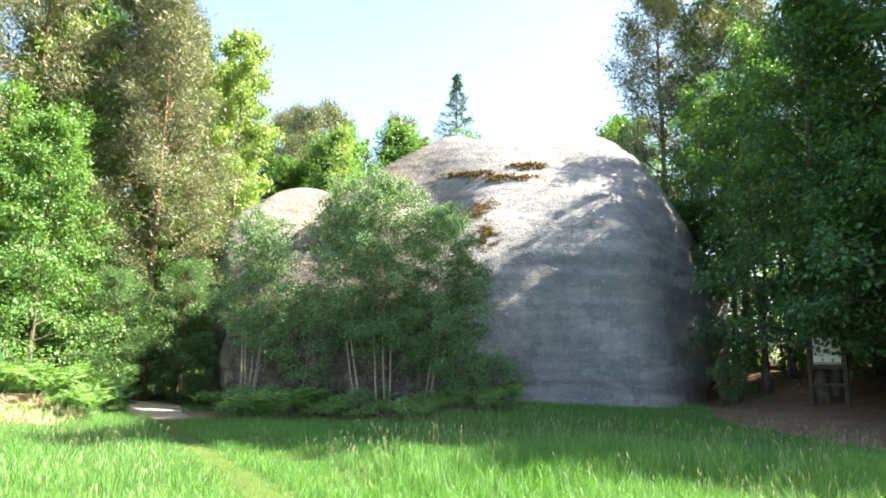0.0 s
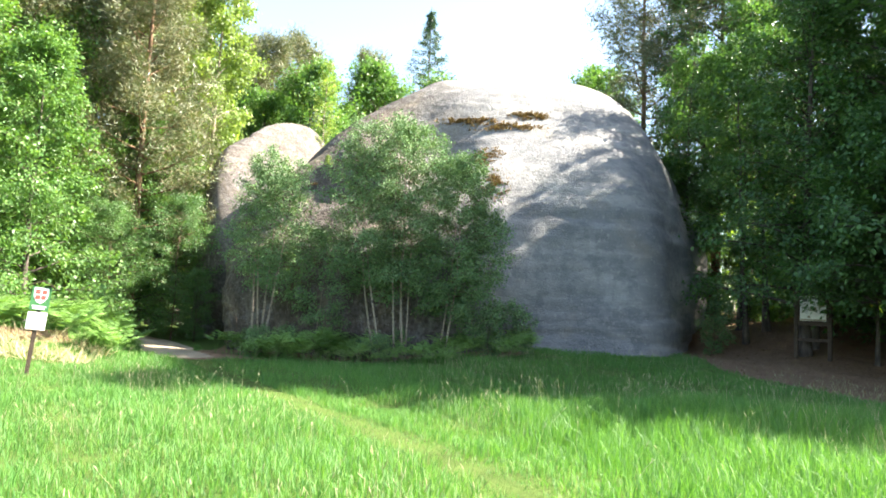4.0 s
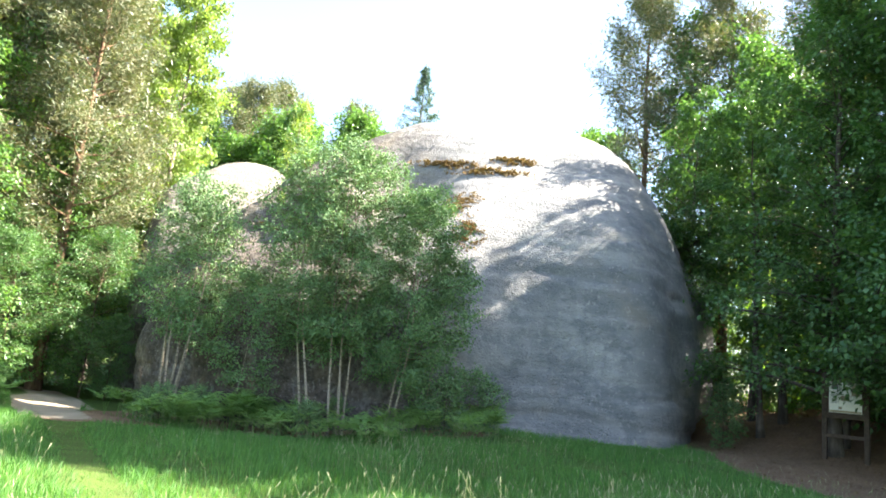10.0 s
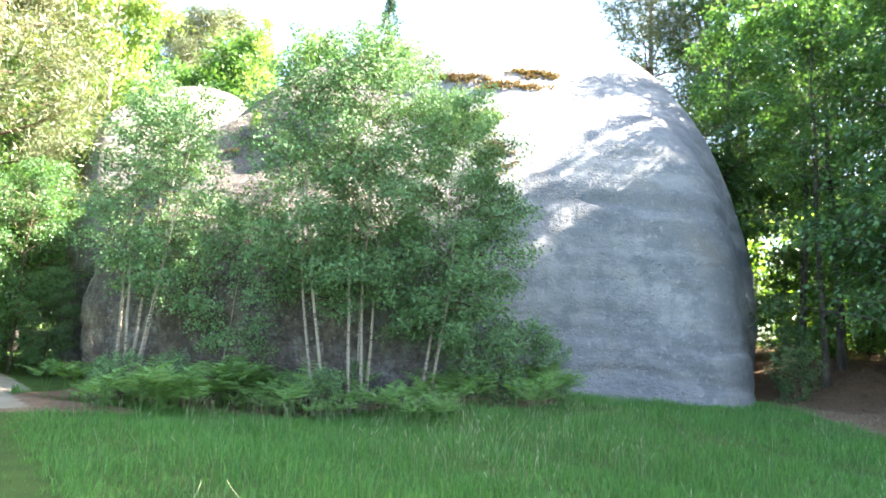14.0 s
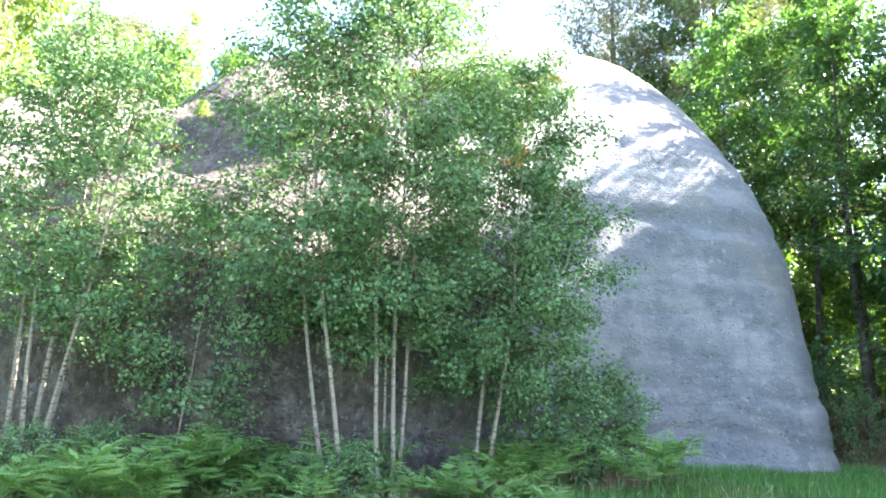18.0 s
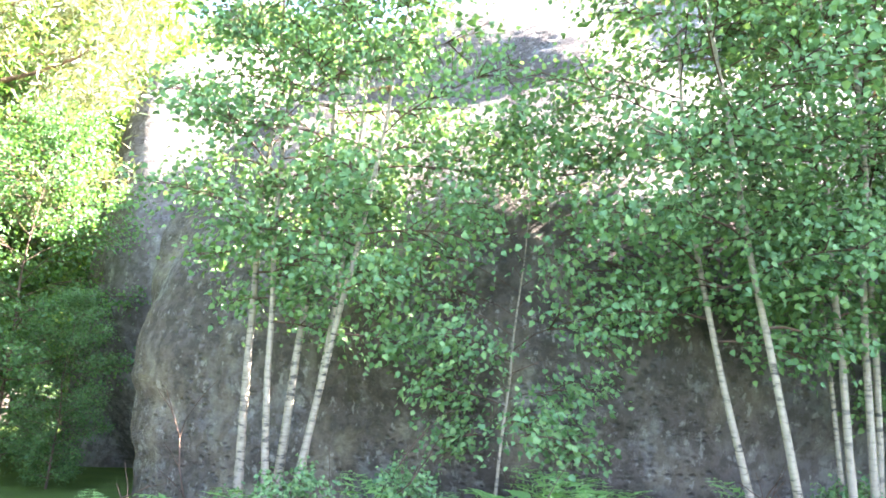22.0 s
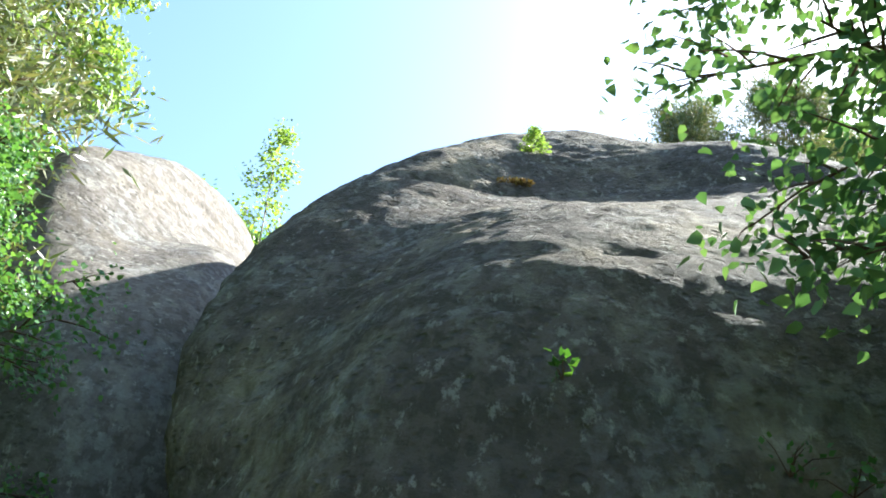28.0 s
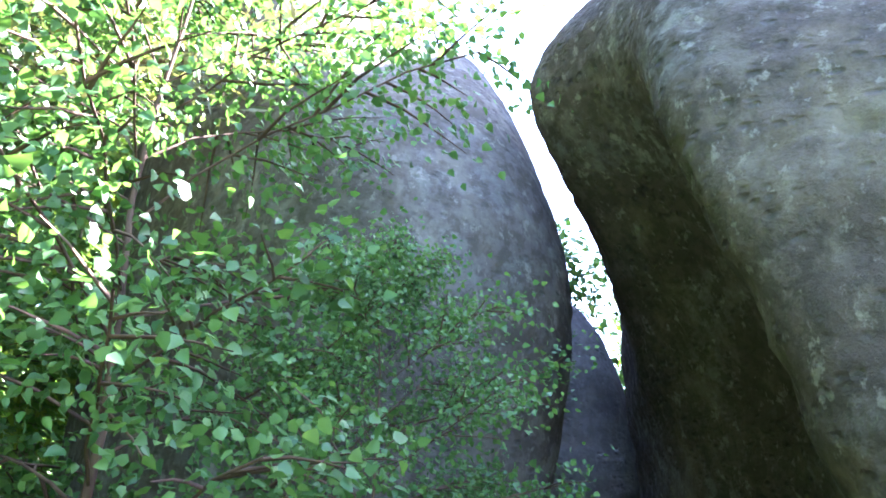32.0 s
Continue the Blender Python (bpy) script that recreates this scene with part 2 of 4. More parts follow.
def plain(name, col, rough=0.6, scale=8.0, vary=0.25, spec=0.3):
    m, nt, b = material(name, rough, spec)
    n = tex(nt, "ShaderNodeTexNoise", scale, 4)
    lo = tuple(c * (1 - vary) for c in col)
    hi = tuple(min(1, c * (1 + vary)) for c in col)
    nt.links.new(ramp(nt, n, [(0.3, lo), (0.7, hi)]), b.inputs["Base Color"])
    bump(nt, b, n, 0.3, 0.01)
    return m


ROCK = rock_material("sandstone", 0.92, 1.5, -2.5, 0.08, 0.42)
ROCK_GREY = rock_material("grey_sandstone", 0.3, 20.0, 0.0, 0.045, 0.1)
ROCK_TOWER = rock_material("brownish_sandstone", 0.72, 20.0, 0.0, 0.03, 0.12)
BIRCH = birch_material()
SOIL = ground_material()
BARK = bark_material("dark_bark", (0.04, 0.033, 0.028), (0.085, 0.07, 0.058), (0.15, 0.13, 0.11))
PINE_BARK = bark_material("pine_bark", (0.07, 0.04, 0.028), (0.16, 0.095, 0.06), (0.24, 0.155, 0.1))
TWIG = bark_material("twig_bark", (0.04, 0.025, 0.018), (0.09, 0.055, 0.04), (0.14, 0.09, 0.07))
LEAF_BIRCH = leaf_material("birch_leaf", (0.075, 0.155, 0.065), (0.115, 0.205, 0.085), (0.17, 0.265, 0.1), 0.22, 0.75, (1.2, 1.25, 0.65))
LEAF_TALL = leaf_material("tall_birch_leaf", (0.13, 0.2, 0.055), (0.19, 0.27, 0.075), (0.26, 0.34, 0.1), 0.5)
LEAF_BEECH = leaf_material("beech_leaf", (0.047, 0.115, 0.042), (0.077, 0.162, 0.055), (0.12, 0.215, 0.068), 0.4, 0.4)
LEAF_BUSH = leaf_material("bush_leaf", (0.062, 0.148, 0.042), (0.1, 0.2, 0.056), (0.155, 0.265, 0.072), 0.42)
# Brighter leaf for the far woodland: the backlight is put into its colour.
LEAF_SUN = leaf_material("painted_sunlit_leaf", (0.12, 0.24, 0.03), (0.19, 0.33, 0.045), (0.28, 0.42, 0.07), 0.62)
# Seedling leaves kept dark to paint in the shade they grow in.
LEAF_SHADE = leaf_material("shaded_seedling_leaf", (0.03, 0.08, 0.02), (0.045, 0.11, 0.025), (0.07, 0.14, 0.03), 0.3)
NEEDLE_PINE = leaf_material("pine_needle", (0.075, 0.105, 0.052), (0.125, 0.14, 0.072), (0.2, 0.18, 0.105), 0.25)
NEEDLE_SPRUCE = leaf_material("spruce_needle", (0.02, 0.055, 0.025), (0.035, 0.08, 0.03), (0.06, 0.11, 0.04), 0.2)
GRASS = leaf_material("grass_blade", (0.045, 0.14, 0.03), (0.08, 0.205, 0.045), (0.15, 0.3, 0.075), 0.42, 0.55)
SEED = leaf_material("grass_seed", (0.2, 0.24, 0.11), (0.3, 0.32, 0.17), (0.46, 0.45, 0.28), 0.35, 0.8, (1.1, 1.05, 0.8))
FERN = leaf_material("fern_leaf", (0.12, 0.24, 0.075), (0.18, 0.32, 0.1), (0.26, 0.4, 0.14), 0.4, 0.6)
DRY = leaf_material("dry_stalk", (0.3, 0.25, 0.14), (0.4, 0.34, 0.2), (0.5, 0.43, 0.27), 0.2, 0.9)
MOSS = leaf_material("dry_moss", (0.1, 0.06, 0.03), (0.17, 0.105, 0.05), (0.25, 0.175, 0.075), 0.15, 0.95)
WOOD = plain("weathered_wood", (0.06, 0.042, 0.03), 0.85, 12, 0.4)
PAPER = plain("printed_sheet", (0.72, 0.7, 0.62), 0.5, 3, 0.06)
SIGN_GREEN = plain("sign_green", (0.05, 0.16, 0.06), 0.4, 3, 0.1)
SIGN_WHITE = plain("sign_white", (0.82, 0.82, 0.8), 0.4, 3, 0.05)
SIGN_RED = plain("sign_red", (0.6, 0.09, 0.07), 0.4, 3, 0.1)
INK = plain("ink", (0.13, 0.12, 0.11), 0.6, 3, 0.2)
INK_BROWN = plain("printed_photo", (0.3, 0.24, 0.16), 0.5, 6, 0.4)


# ---- mesh helpers ----
def build(name, verts, faces, mat, smooth=False):
    verts, faces = np.asarray(verts, np.float32), np.asarray(faces, np.int32)
    me = bpy.data.meshes.new(name)
    me.vertices.add(len(verts))
    me.vertices.foreach_set("co", verts.ravel())
    k = faces.shape[1]
    me.loops.add(faces.size)
    me.loops.foreach_set("vertex_index", faces.ravel())
    me.polygons.add(len(faces))
    me.polygons.foreach_set("loop_start", np.arange(0, faces.size, k, dtype=np.int32))
    me.materials.append(mat)
    if smooth:
        me.polygons.foreach_set("use_smooth", np.ones(len(faces), bool))
    me.update(calc_edges=True)
    return me


def thing(name, label, category, group="", at=(0, 0, 0)):
    ob = new(name)
    ob.location = at
    return tagged(ob, label, category, group)


def put(name, me, parent, label=""):
    ob = new(name, me)
    ob.parent = parent
    if label:
        tagged(ob, label)
    return ob


def part(name, bm, mat, parent, label=""):
    me = bpy.data.meshes.new(name)
    bm.to_mesh(me)
    bm.free()
    me.materials.append(mat)
    return put(name, me, parent, label)


def box(sx, sy, sz, at=(0, 0, 0), bevel=0.006, turn=None):
    bm = bmesh.new()
    bmesh.ops.create_cube(bm, size=1)
    bmesh.ops.scale(bm, vec=(sx, sy, sz), verts=bm.verts)
    if bevel:
        bmesh.ops.bevel(bm, geom=bm.edges[:], offset=bevel, segments=2, affect="EDGES")
    if turn:
        bmesh.ops.transform(bm, matrix=turn, verts=bm.verts)
    bmesh.ops.translate(bm, vec=at, verts=bm.verts)
    return bm


def tube(pts, radii, sides=6):
    """A tapering tube along pts: vertices and quads."""
    pts, radii = np.asarray(pts, float), np.asarray(radii, float)
    d = np.gradient(pts, axis=0)
    d /= np.linalg.norm(d, axis=1, keepdims=True) + 1e-9
    ref = np.where(np.abs(d[:, 2:3]) > 0.9, [[1.0, 0, 0]], [[0, 0, 1.0]])
    u = np.cross(d, ref)
    u /= np.linalg.norm(u, axis=1, keepdims=True) + 1e-9
    w = np.cross(d, u)
    a = np.arange(sides) / sides * 2 * np.pi
    ring = pts[:, None] + radii[:, None, None] * (np.cos(a)[None, :, None] * u[:, None] + np.sin(a)[None, :, None] * w[:, None])
    n = len(pts)
    i = np.arange(n - 1)[:, None] * sides
    j = np.arange(sides)[None]
    k = (j + 1) % sides
    f = np.stack([i + j, i + k, i + sides + k, i + sides + j], -1).reshape(-1, 4)
    return ring.reshape(-1, 3), f


def join(pieces):
    vs, fs, n = [], [], 0
    for v, f in pieces:
        vs.append(v)
        fs.append(f + n)
        n += len(v)
    return np.concatenate(vs), np.concatenate(fs)


def unit(v):
    return v / (np.linalg.norm(v, axis=-1, keepdims=True) + 1e-9)


def leaves(rng, pos, along, size, wide=0.6, flat=0.5, spread=0.35, fold=0.18, ovate=False):
    """A folded leaf at each place: a diamond, or with ovate a pointed leaf with a broad base."""
    n = len(pos)
    d = unit(along + rng.normal(0, 0.6, (n, 3)))
    up = unit(rng.normal(0, 1, (n, 3)) * (1 - flat) + np.array([0, 0, flat]))
    s = unit(np.cross(d, up))
    nn = np.cross(s, d)
    L = size * rng.uniform(1 - spread, 1 + spread, (n, 1))
    w = L * wide * 0.5
    i = np.arange(n)[:, None]
    if ovate:
        lo, hi, tip = pos + d * L * 0.22, pos + d * L * 0.6, pos + d * L - nn * L * 0.08
        v = np.stack([pos, lo + s * w + nn * w * fold, hi + s * w * 0.72 + nn * w * fold, tip, hi - s * w * 0.72 + nn * w * fold, lo - s * w + nn * w * fold], 1)
        i = i * 6
        f = np.concatenate([i + [0, 1, 2], i + [0, 2, 3], i + [0, 3, 4], i + [0, 4, 5]], 1).reshape(-1, 3)
    else:
        mid = pos + d * L * 0.42
        v = np.stack([pos, mid + s * w + nn * w * fold, pos + d * L, mid - s * w + nn * w * fold], 1)
        i = i * 4
        f = np.concatenate([i + [0, 1, 2], i + [0, 2, 3]], 1).reshape(-1, 3)
    return v.reshape(-1, 3), f


def curve_pts(rng, start, az, el, length, n, sag=0.0, wob=0.06):
    """Points along a limb that leaves start at azimuth az, elevation el and sags."""
    t = np.linspace(0, 1, n)
    e = el - sag * t
    step = length / (n - 1)
    d = np.stack([np.cos(az) * np.cos(e), np.sin(az) * np.cos(e), np.sin(e)], 1)
    d = unit(d + rng.normal(0, wob, (n, 3)))
    return start + np.concatenate([np.zeros((1, 3)), np.cumsum(d[:-1] * step, 0)]), d


def make_tree(name, seed, h, r0, first, limbs, reach, el, sag, subs, per, leaf, bark, lmat, wide=0.6, flat=0.4,
              lean=0.03, shape=0.8, scatter=0.1, label="", category="tree", sub_len=0.45, needles=False, twigs=True, curl=0.0, trunk_label="", hang=0.0, ovate=False, limb_bark=None, tip=0.14, tilt=(0.0, 0.0)):
    """A tree with a tapered trunk, limbs and side twigs in one mesh, and its leaves in another."""
    rng = np.random.default_rng(seed)
    n = 12
    z = np.linspace(0, h, n)
    off = np.cumsum(rng.normal(0, lean, (n, 2)), 0) * (z[:, None] / h) * h / 6
    off += np.outer((z / h) ** 1.2, [curl, 0]) + np.outer(np.minimum(z, 3.0) + 0.4 * np.maximum(z - 3.0, 0), tilt)
    off -= off[0]
    tp = np.column_stack([off, z])
    tr = r0 * (1 - 0.9 * z / h) * (1 + 0.5 * np.exp(-z / (0.06 * h)))
    wood = []
    lp, ld = [], []
    for i in range(limbs):
        u = (i + rng.uniform(0, 0.9)) / limbs
        zz = h * (first + (1 - first) * u * 0.98)
        base = np.array([np.interp(zz, z, tp[:, 0]), np.interp(zz, z, tp[:, 1]), zz])
        L = reach * max(tip, (1 - u) ** shape if shape > 0 else math.sin(math.pi * min(1, 0.12 + u * 0.8)) ** 0.8) * rng.uniform(0.7, 1.15)
        az = i * 2.399 + rng.uniform(-0.5, 0.5)
        pts, d = curve_pts(rng, base, az, el[0] + (el[1] - el[0]) * u + rng.normal(0, 0.12), L, 6, sag)
        rad = np.interp(zz, z, tr) * 0.45
        wood.append(tube(pts, np.linspace(min(rad, 0.05 * L + 0.004), 0.004, 6), 5))
        for j in range(subs):
            t = 0.25 + 0.75 * (j + rng.uniform(0, 1)) / subs
            b = np.array([np.interp(t, np.linspace(0, 1, 6), pts[:, c]) for c in range(3)])
            sl = L * sub_len * (1.15 - t * 0.7) * rng.uniform(0.6, 1.2)
            sp, sd = curve_pts(rng, b, az + rng.choice([-1, 1]) * rng.uniform(0.4, 1.1), rng.normal(0.1, 0.3) - hang, sl, 4, sag * 0.8 + hang)
            if twigs:
                wood.append(tube(sp, np.linspace(0.006 + sl * 0.006, 0.002, 4), 3))
            tt = rng.uniform(0.1, 1.05, per)
            q = np.column_stack([np.interp(tt, np.linspace(0, 1, 4), sp[:, c]) for c in range(3)])
            lp.append(q + rng.normal(0, scatter, (per, 3)))
            ld.append(np.repeat(sd[-1:], per, 0))
    pos, along = np.concatenate(lp), np.concatenate(ld)
    if needles:
        v, f = leaves(rng, pos, along * 0.5 + rng.normal(0, 0.6, pos.shape), leaf, wide, 0.1, 0.3, 0.0)
    else:
        v, f = leaves(rng, pos, along + [0, 0, -0.35], leaf, wide, flat, ovate=ovate)
    ob = thing(name, label, category)
    put("trunk", build("trunk", *tube(tp, tr, 9), bark, True), ob, trunk_label)
    wv, wf = join(wood)
    put("bough", build("bough", wv, wf, limb_bark or bark, True), ob)
    put("crown", build("crown", v, f, lmat), ob)
    return ob


def place(ob, spots, group=""):
    """Copies of a tree at rows of x, y, turn, scale; the first row moves the tree itself."""
    made = []
    for k, (x, y, turn, s) in enumerate(spots):
        m = pose(x, y, ground_z(x, y) - 0.05, 0, 0, turn) @ Matrix.Diagonal((s, s, s, 1))
        if k == 0:
            ob.matrix_basis = m
            if group:
                ob["group"] = group
            made.append(ob)
        else:
            src = made[0]
            keep = src.scale.copy()
            src.scale = (1, 1, 1)
            made.append(copy_thing(src, m))
            src.scale = keep
    return made


# ---- ground ----
WALKED = np.array([(-0.9, -3.0), (-0.9, 2.4), (-1.1, 6.2), (-1.9, 8.2), (-2.9, 10.6), (-4.4, 13.2), (-5.5, 15.6), (-7.2, 19.5), (-8.6, 22.2), (-9.6, 24.6), (-10.6, 27.0), (-12.5, 31.0)])


def path_distance(x, y):
    p = np.stack([np.asarray(x, float), np.asarray(y, float)], -1)
    best = np.full(p.shape[:-1], 1e9)
    for a, b in zip(WALKED[:-1], WALKED[1:]):
        t = np.clip(((p - a) @ (b - a)) / ((b - a) @ (b - a)), 0, 1)
        best = np.minimum(best, np.linalg.norm(p - a - t[..., None] * (b - a), axis=-1))
    return best


def smooth_step(a, b, v):
    t = np.clip((v - a) / (b - a), 0, 1)
    return t * t * (3 - 2 * t)


def ground_z(x, y):
    x, y = np.asarray(x, float), np.asarray(y, float)
    z = 0.05 * np.sin(0.7 * x + 0.4) * np.cos(0.6 * y) + 0.03 * np.sin(1.9 * x + 1.3 * y)
    z = z + 0.9 * np.clip((x - 9) / 14, 0, 1) ** 1.3 * np.clip((y - 14) / 8, 0, 1) + 1.1 * smooth_step(8.5, 14.0, x) * smooth_step(19.0, 31.0, y)
    z = z + 0.16 * np.exp(-((x + 0.8) ** 2 + (y - 11.0) ** 2) / 1.2) + 0.1 * np.exp(-((x - 2.2) ** 2 + (y - 10.3) ** 2) / 1.5)
    z = z + 0.42 * smooth_step(-3.5, 3.0, x) * smooth_step(15.0, 22.8, y)
    z = z + 2.5 * np.clip((-x - 14) / 20, 0, 1) * np.clip((y - 10) / 20, 0, 1)
    z = z + 0.7 * smooth_step(8.9, 10.8, -x) * smooth_step(16.4, 19.6, y) * (1 - smooth_step(22.0, 24.0, y))
    out = z * np.clip(1.6 - np.hypot(x, y - 20) / 60, 0, 1)
    return float(out) if out.ndim == 0 else out


def litter_mask(x, y):
    edge = 7.4 + 0.13 * np.clip(23 - y, -20, 40) + 0.5 * np.sin(y * 0.9)
    patch = smooth_step(1.6, 0.6, np.hypot((x + 6.9) / 1.5, (y - 20.6) / 0.8)) + smooth_step(1.5, 0.8, np.hypot((x + 12.0) / 1.6, (y - 18.9) / 0.8))
    below = smooth_step(-8.3, -7.4, x) * smooth_step(2.8, 1.6, x) * smooth_step(21.0, 21.8, y + 0.4 * np.sin(1.3 * x))
    return np.maximum(np.maximum(smooth_step(-0.5, 0.7, x - edge) * smooth_step(9, 13, y), patch), 0.95 * below)


def sand_mask(x, y):
    d = path_distance(x, y)
    return smooth_step(1.15, 0.5, d + 0.25 * np.sin(x * 3 + y * 2)) * smooth_step(19.6, 20.6, y)


def make_ground():
    gx = np.concatenate([-np.geomspace(600, 18, 14), np.arange(-17, 26, 0.25), np.geomspace(27, 600, 14)])
    gy = np.concatenate([-np.geomspace(400, 5, 12), np.arange(-4, 38, 0.25), np.geomspace(39, 800, 16)])
    X, Y = np.meshgrid(gx, gy)
    V = np.column_stack([X.ravel(), Y.ravel(), ground_z(X, Y).ravel()])
    nx, ny = len(gx), len(gy)
    i = (np.arange(ny - 1)[:, None] * nx + np.arange(nx - 1)[None]).ravel()
    me = build("ground", V, np.stack([i, i + 1, i + nx + 1, i + nx], 1), SOIL, True)
    at = me.attributes.new("cover", "FLOAT_VECTOR", "POINT")
    c = np.column_stack([litter_mask(V[:, 0], V[:, 1]), sand_mask(V[:, 0], V[:, 1]), np.zeros(len(V))]).astype(np.float32)
    at.data.foreach_set("vector", c.ravel())
    tagged(new("ground", me), "meadow ground with turf, sand path and brown leaf litter", "ground", kind="structure")


make_ground()


# ---- rocks ----
def lobe(P, cx, cy, a, b, h, p, q, turn=0.0, foot=0.0):
    """A rounded block: half widths a and b, height h, squareness p in plan and q upright, drawn in at its foot."""
    x, y, z = P[:, 0] - cx, P[:, 1] - cy, P[:, 2]
    ca, sa = math.cos(radians(turn)), math.sin(radians(turn))
    x, y = x * ca + y * sa, -x * sa + y * ca
    g = 1 - foot * np.clip(1 - z / 4.0, 0, 1) ** 2
    plan = (np.abs(x / (a * g)) ** p + np.abs(y / (b * g)) ** p) ** (1 / p)
    return (plan ** q + np.abs(z / h) ** q) ** (1 / q) - 1, min(a, b, h)


def field(P, lobes, k):
    d = None
    for cx, cy, a, *rest in lobes:
        f, s = lobe(P, cx, cy, abs(a), *rest)
        f = f * s
        if d is None:
            d = f
        elif a < 0:                                  # a hollow
            t = np.clip(0.5 - 0.5 * (d + f) / k, 0, 1)
            d = -f * t + d * (1 - t) + k * t * (1 - t)
        else:
            t = np.clip(0.5 + 0.5 * (f - d) / k, 0, 1)
            d = f * (1 - t) + d * t - k * t * (1 - t)
    return d


def skin(lobes, k, lo, hi, step):
    """The surface of blended lobes in a box: one vertex in each grid cell that it crosses, one quad across each crossed grid edge."""
    many = 4
    n = [int(math.ceil((b - a) / (step * many))) * many + 1 for a, b in zip(lo, hi)]
    axes = [a + step * np.arange(m) for a, m in zip(lo, n)]
    C = np.stack(np.meshgrid(*[a[::many] for a in axes], indexing="ij"), -1)
    c = field(C.reshape(-1, 3), lobes, k).reshape(C.shape[:3])
    near = np.abs(c) < 1.1 * step * many
    live = np.zeros([m - 1 for m in c.shape], bool)
    for i in (0, 1):
        for j in (0, 1):
            for l in (0, 1):
                live |= near[i:i + live.shape[0], j:j + live.shape[1], l:l + live.shape[2]]
    f = np.ones(n)
    cells = np.argwhere(live)
    rough = c[:-1, :-1, :-1]
    f[:-1, :-1, :-1] = np.repeat(np.repeat(np.repeat(rough, many, 0), many, 1), many, 2)
    off = np.stack(np.meshgrid(*[np.arange(many + 1)] * 3, indexing="ij"), -1).reshape(-1, 3)
    idx = np.unique((cells[:, None] * many + off[None]).reshape(-1, 3) @ [n[1] * n[2], n[2], 1])
    I = np.stack(np.unravel_index(idx, n), -1)
    f.ravel()[idx] = field(np.column_stack([axes[d][I[:, d]] for d in range(3)]), lobes, k)
    s = f < 0
    corner = [s[i:n[0] - 1 + i, j:n[1] - 1 + j, l:n[2] - 1 + l] for i in (0, 1) for j in (0, 1) for l in (0, 1)]
    some, every = np.logical_or.reduce(corner), np.logical_and.reduce(corner)
    cell = np.argwhere(some & ~every)
    number = np.full([m - 1 for m in n], -1)
    number[tuple(cell.T)] = np.arange(len(cell))
    P = np.array(lo) + step * (cell + 0.5)
    for _ in range(4):
        v = field(P, lobes, k)[:, None]
        g = np.stack([field(P + e, lobes, k) - field(P - e, lobes, k) for e in np.eye(3) * 0.05], 1) / 0.1
        P = P - np.clip(g * v / ((g * g).sum(1, keepdims=True) + 1e-6), -0.6 * step, 0.6 * step)
    F = []
    for d in range(3):
        u, w = (d + 1) % 3, (d + 2) % 3
        a = np.take(s, range(n[d] - 1), d)
        b = np.take(s, range(1, n[d]), d)
        e = np.argwhere(a != b)
        e = e[(e[:, u] > 0) & (e[:, w] > 0) & (e[:, u] < n[u] - 1) & (e[:, w] < n[w] - 1)]
        du, dw = np.eye(3, dtype=int)[u], np.eye(3, dtype=int)[w]
        q = np.stack([number[tuple((e - x).T)] for x in (du + dw, dw, 0 * du, du)], 1)
        flip = ~a[tuple(e.T)]
        q[flip] = q[flip][:, ::-1]
        F.append(q[(q >= 0).all(1)])
    return P, np.concatenate(F)


def make_rock(lobes, box_of, k, strata=0.1, seed=0.0, undercut=0.0, pits=0.05, grooves=(), step=0.1):
    """A weathered rock: the skin of its lobes with beds, hollows and pits; vertices and quads."""
    P, F = skin(lobes, k, box_of[0], box_of[1], step)
    G = np.stack([field(P + e, lobes, k) - field(P - e, lobes, k) for e in np.eye(3) * 0.05], 1)
    N = unit(G)
    side = 1 - np.abs(N[:, 2])
    disp = np.empty(len(P))
    for n, (x, y, z) in enumerate(P.tolist()):
        w = noise.noise((x * 0.45 + seed, y * 0.45, z * 0.45))
        zz = z + 0.3 * w + 0.03 * x
        bed = noise.noise((seed, 3.1, zz * 1.4)) + 0.7 * noise.noise((seed, 7.7, zz * 3.7)) + 0.15 * noise.noise((seed, 1.7, zz * 9.0))
        fine = noise.noise((x * 2.2, y * 2.2 + seed, z * 3.2)) * 0.35 + noise.noise((x * 5.5, y * 5.5, z * 7.0 + seed)) * 0.45
        scallop = abs(noise.noise((x * 4.2 + 4, y * 4.2, z * 8.0 + seed))) + 0.5 * abs(noise.noise((x * 8.3, y * 8.3 + 2, z * 13.0 + seed)))
        pit = noise.noise((x * 6.0 + 9, y * 6.0, z * 11.0 + seed))
        worn = pits * (0.3 + 0.7 * min(1.0, max(0.0, (-x - 1.0) / 3.0)))
        disp[n] = 0.05 * w + strata * bed * (0.25 + 0.75 * side[n]) * (0.85 + 2.0 * max(0.0, 1.0 - z / 2.8)) + 0.03 * fine + worn * (0.28 * scallop - 0.9 * max(0.0, pit - 0.3)) - 0.03
        for gz, x0, x1, depth, width in grooves:
            along = min(1.0, max(0.0, (x - x0) / 0.6)) * min(1.0, max(0.0, (x1 - x) / 0.6)) * (0.55 + 1.1 * noise.noise((x * 1.1, gz, seed)))
            disp[n] -= depth * max(0.0, along) * math.exp(-((z + 0.25 * w - gz) / width) ** 2)
    if undercut:
        disp -= undercut * np.clip(1 - np.abs(P[:, 2] - 0.5) / 0.8, 0, 1) * side
    P = P + N * disp[:, None]
    return P, F


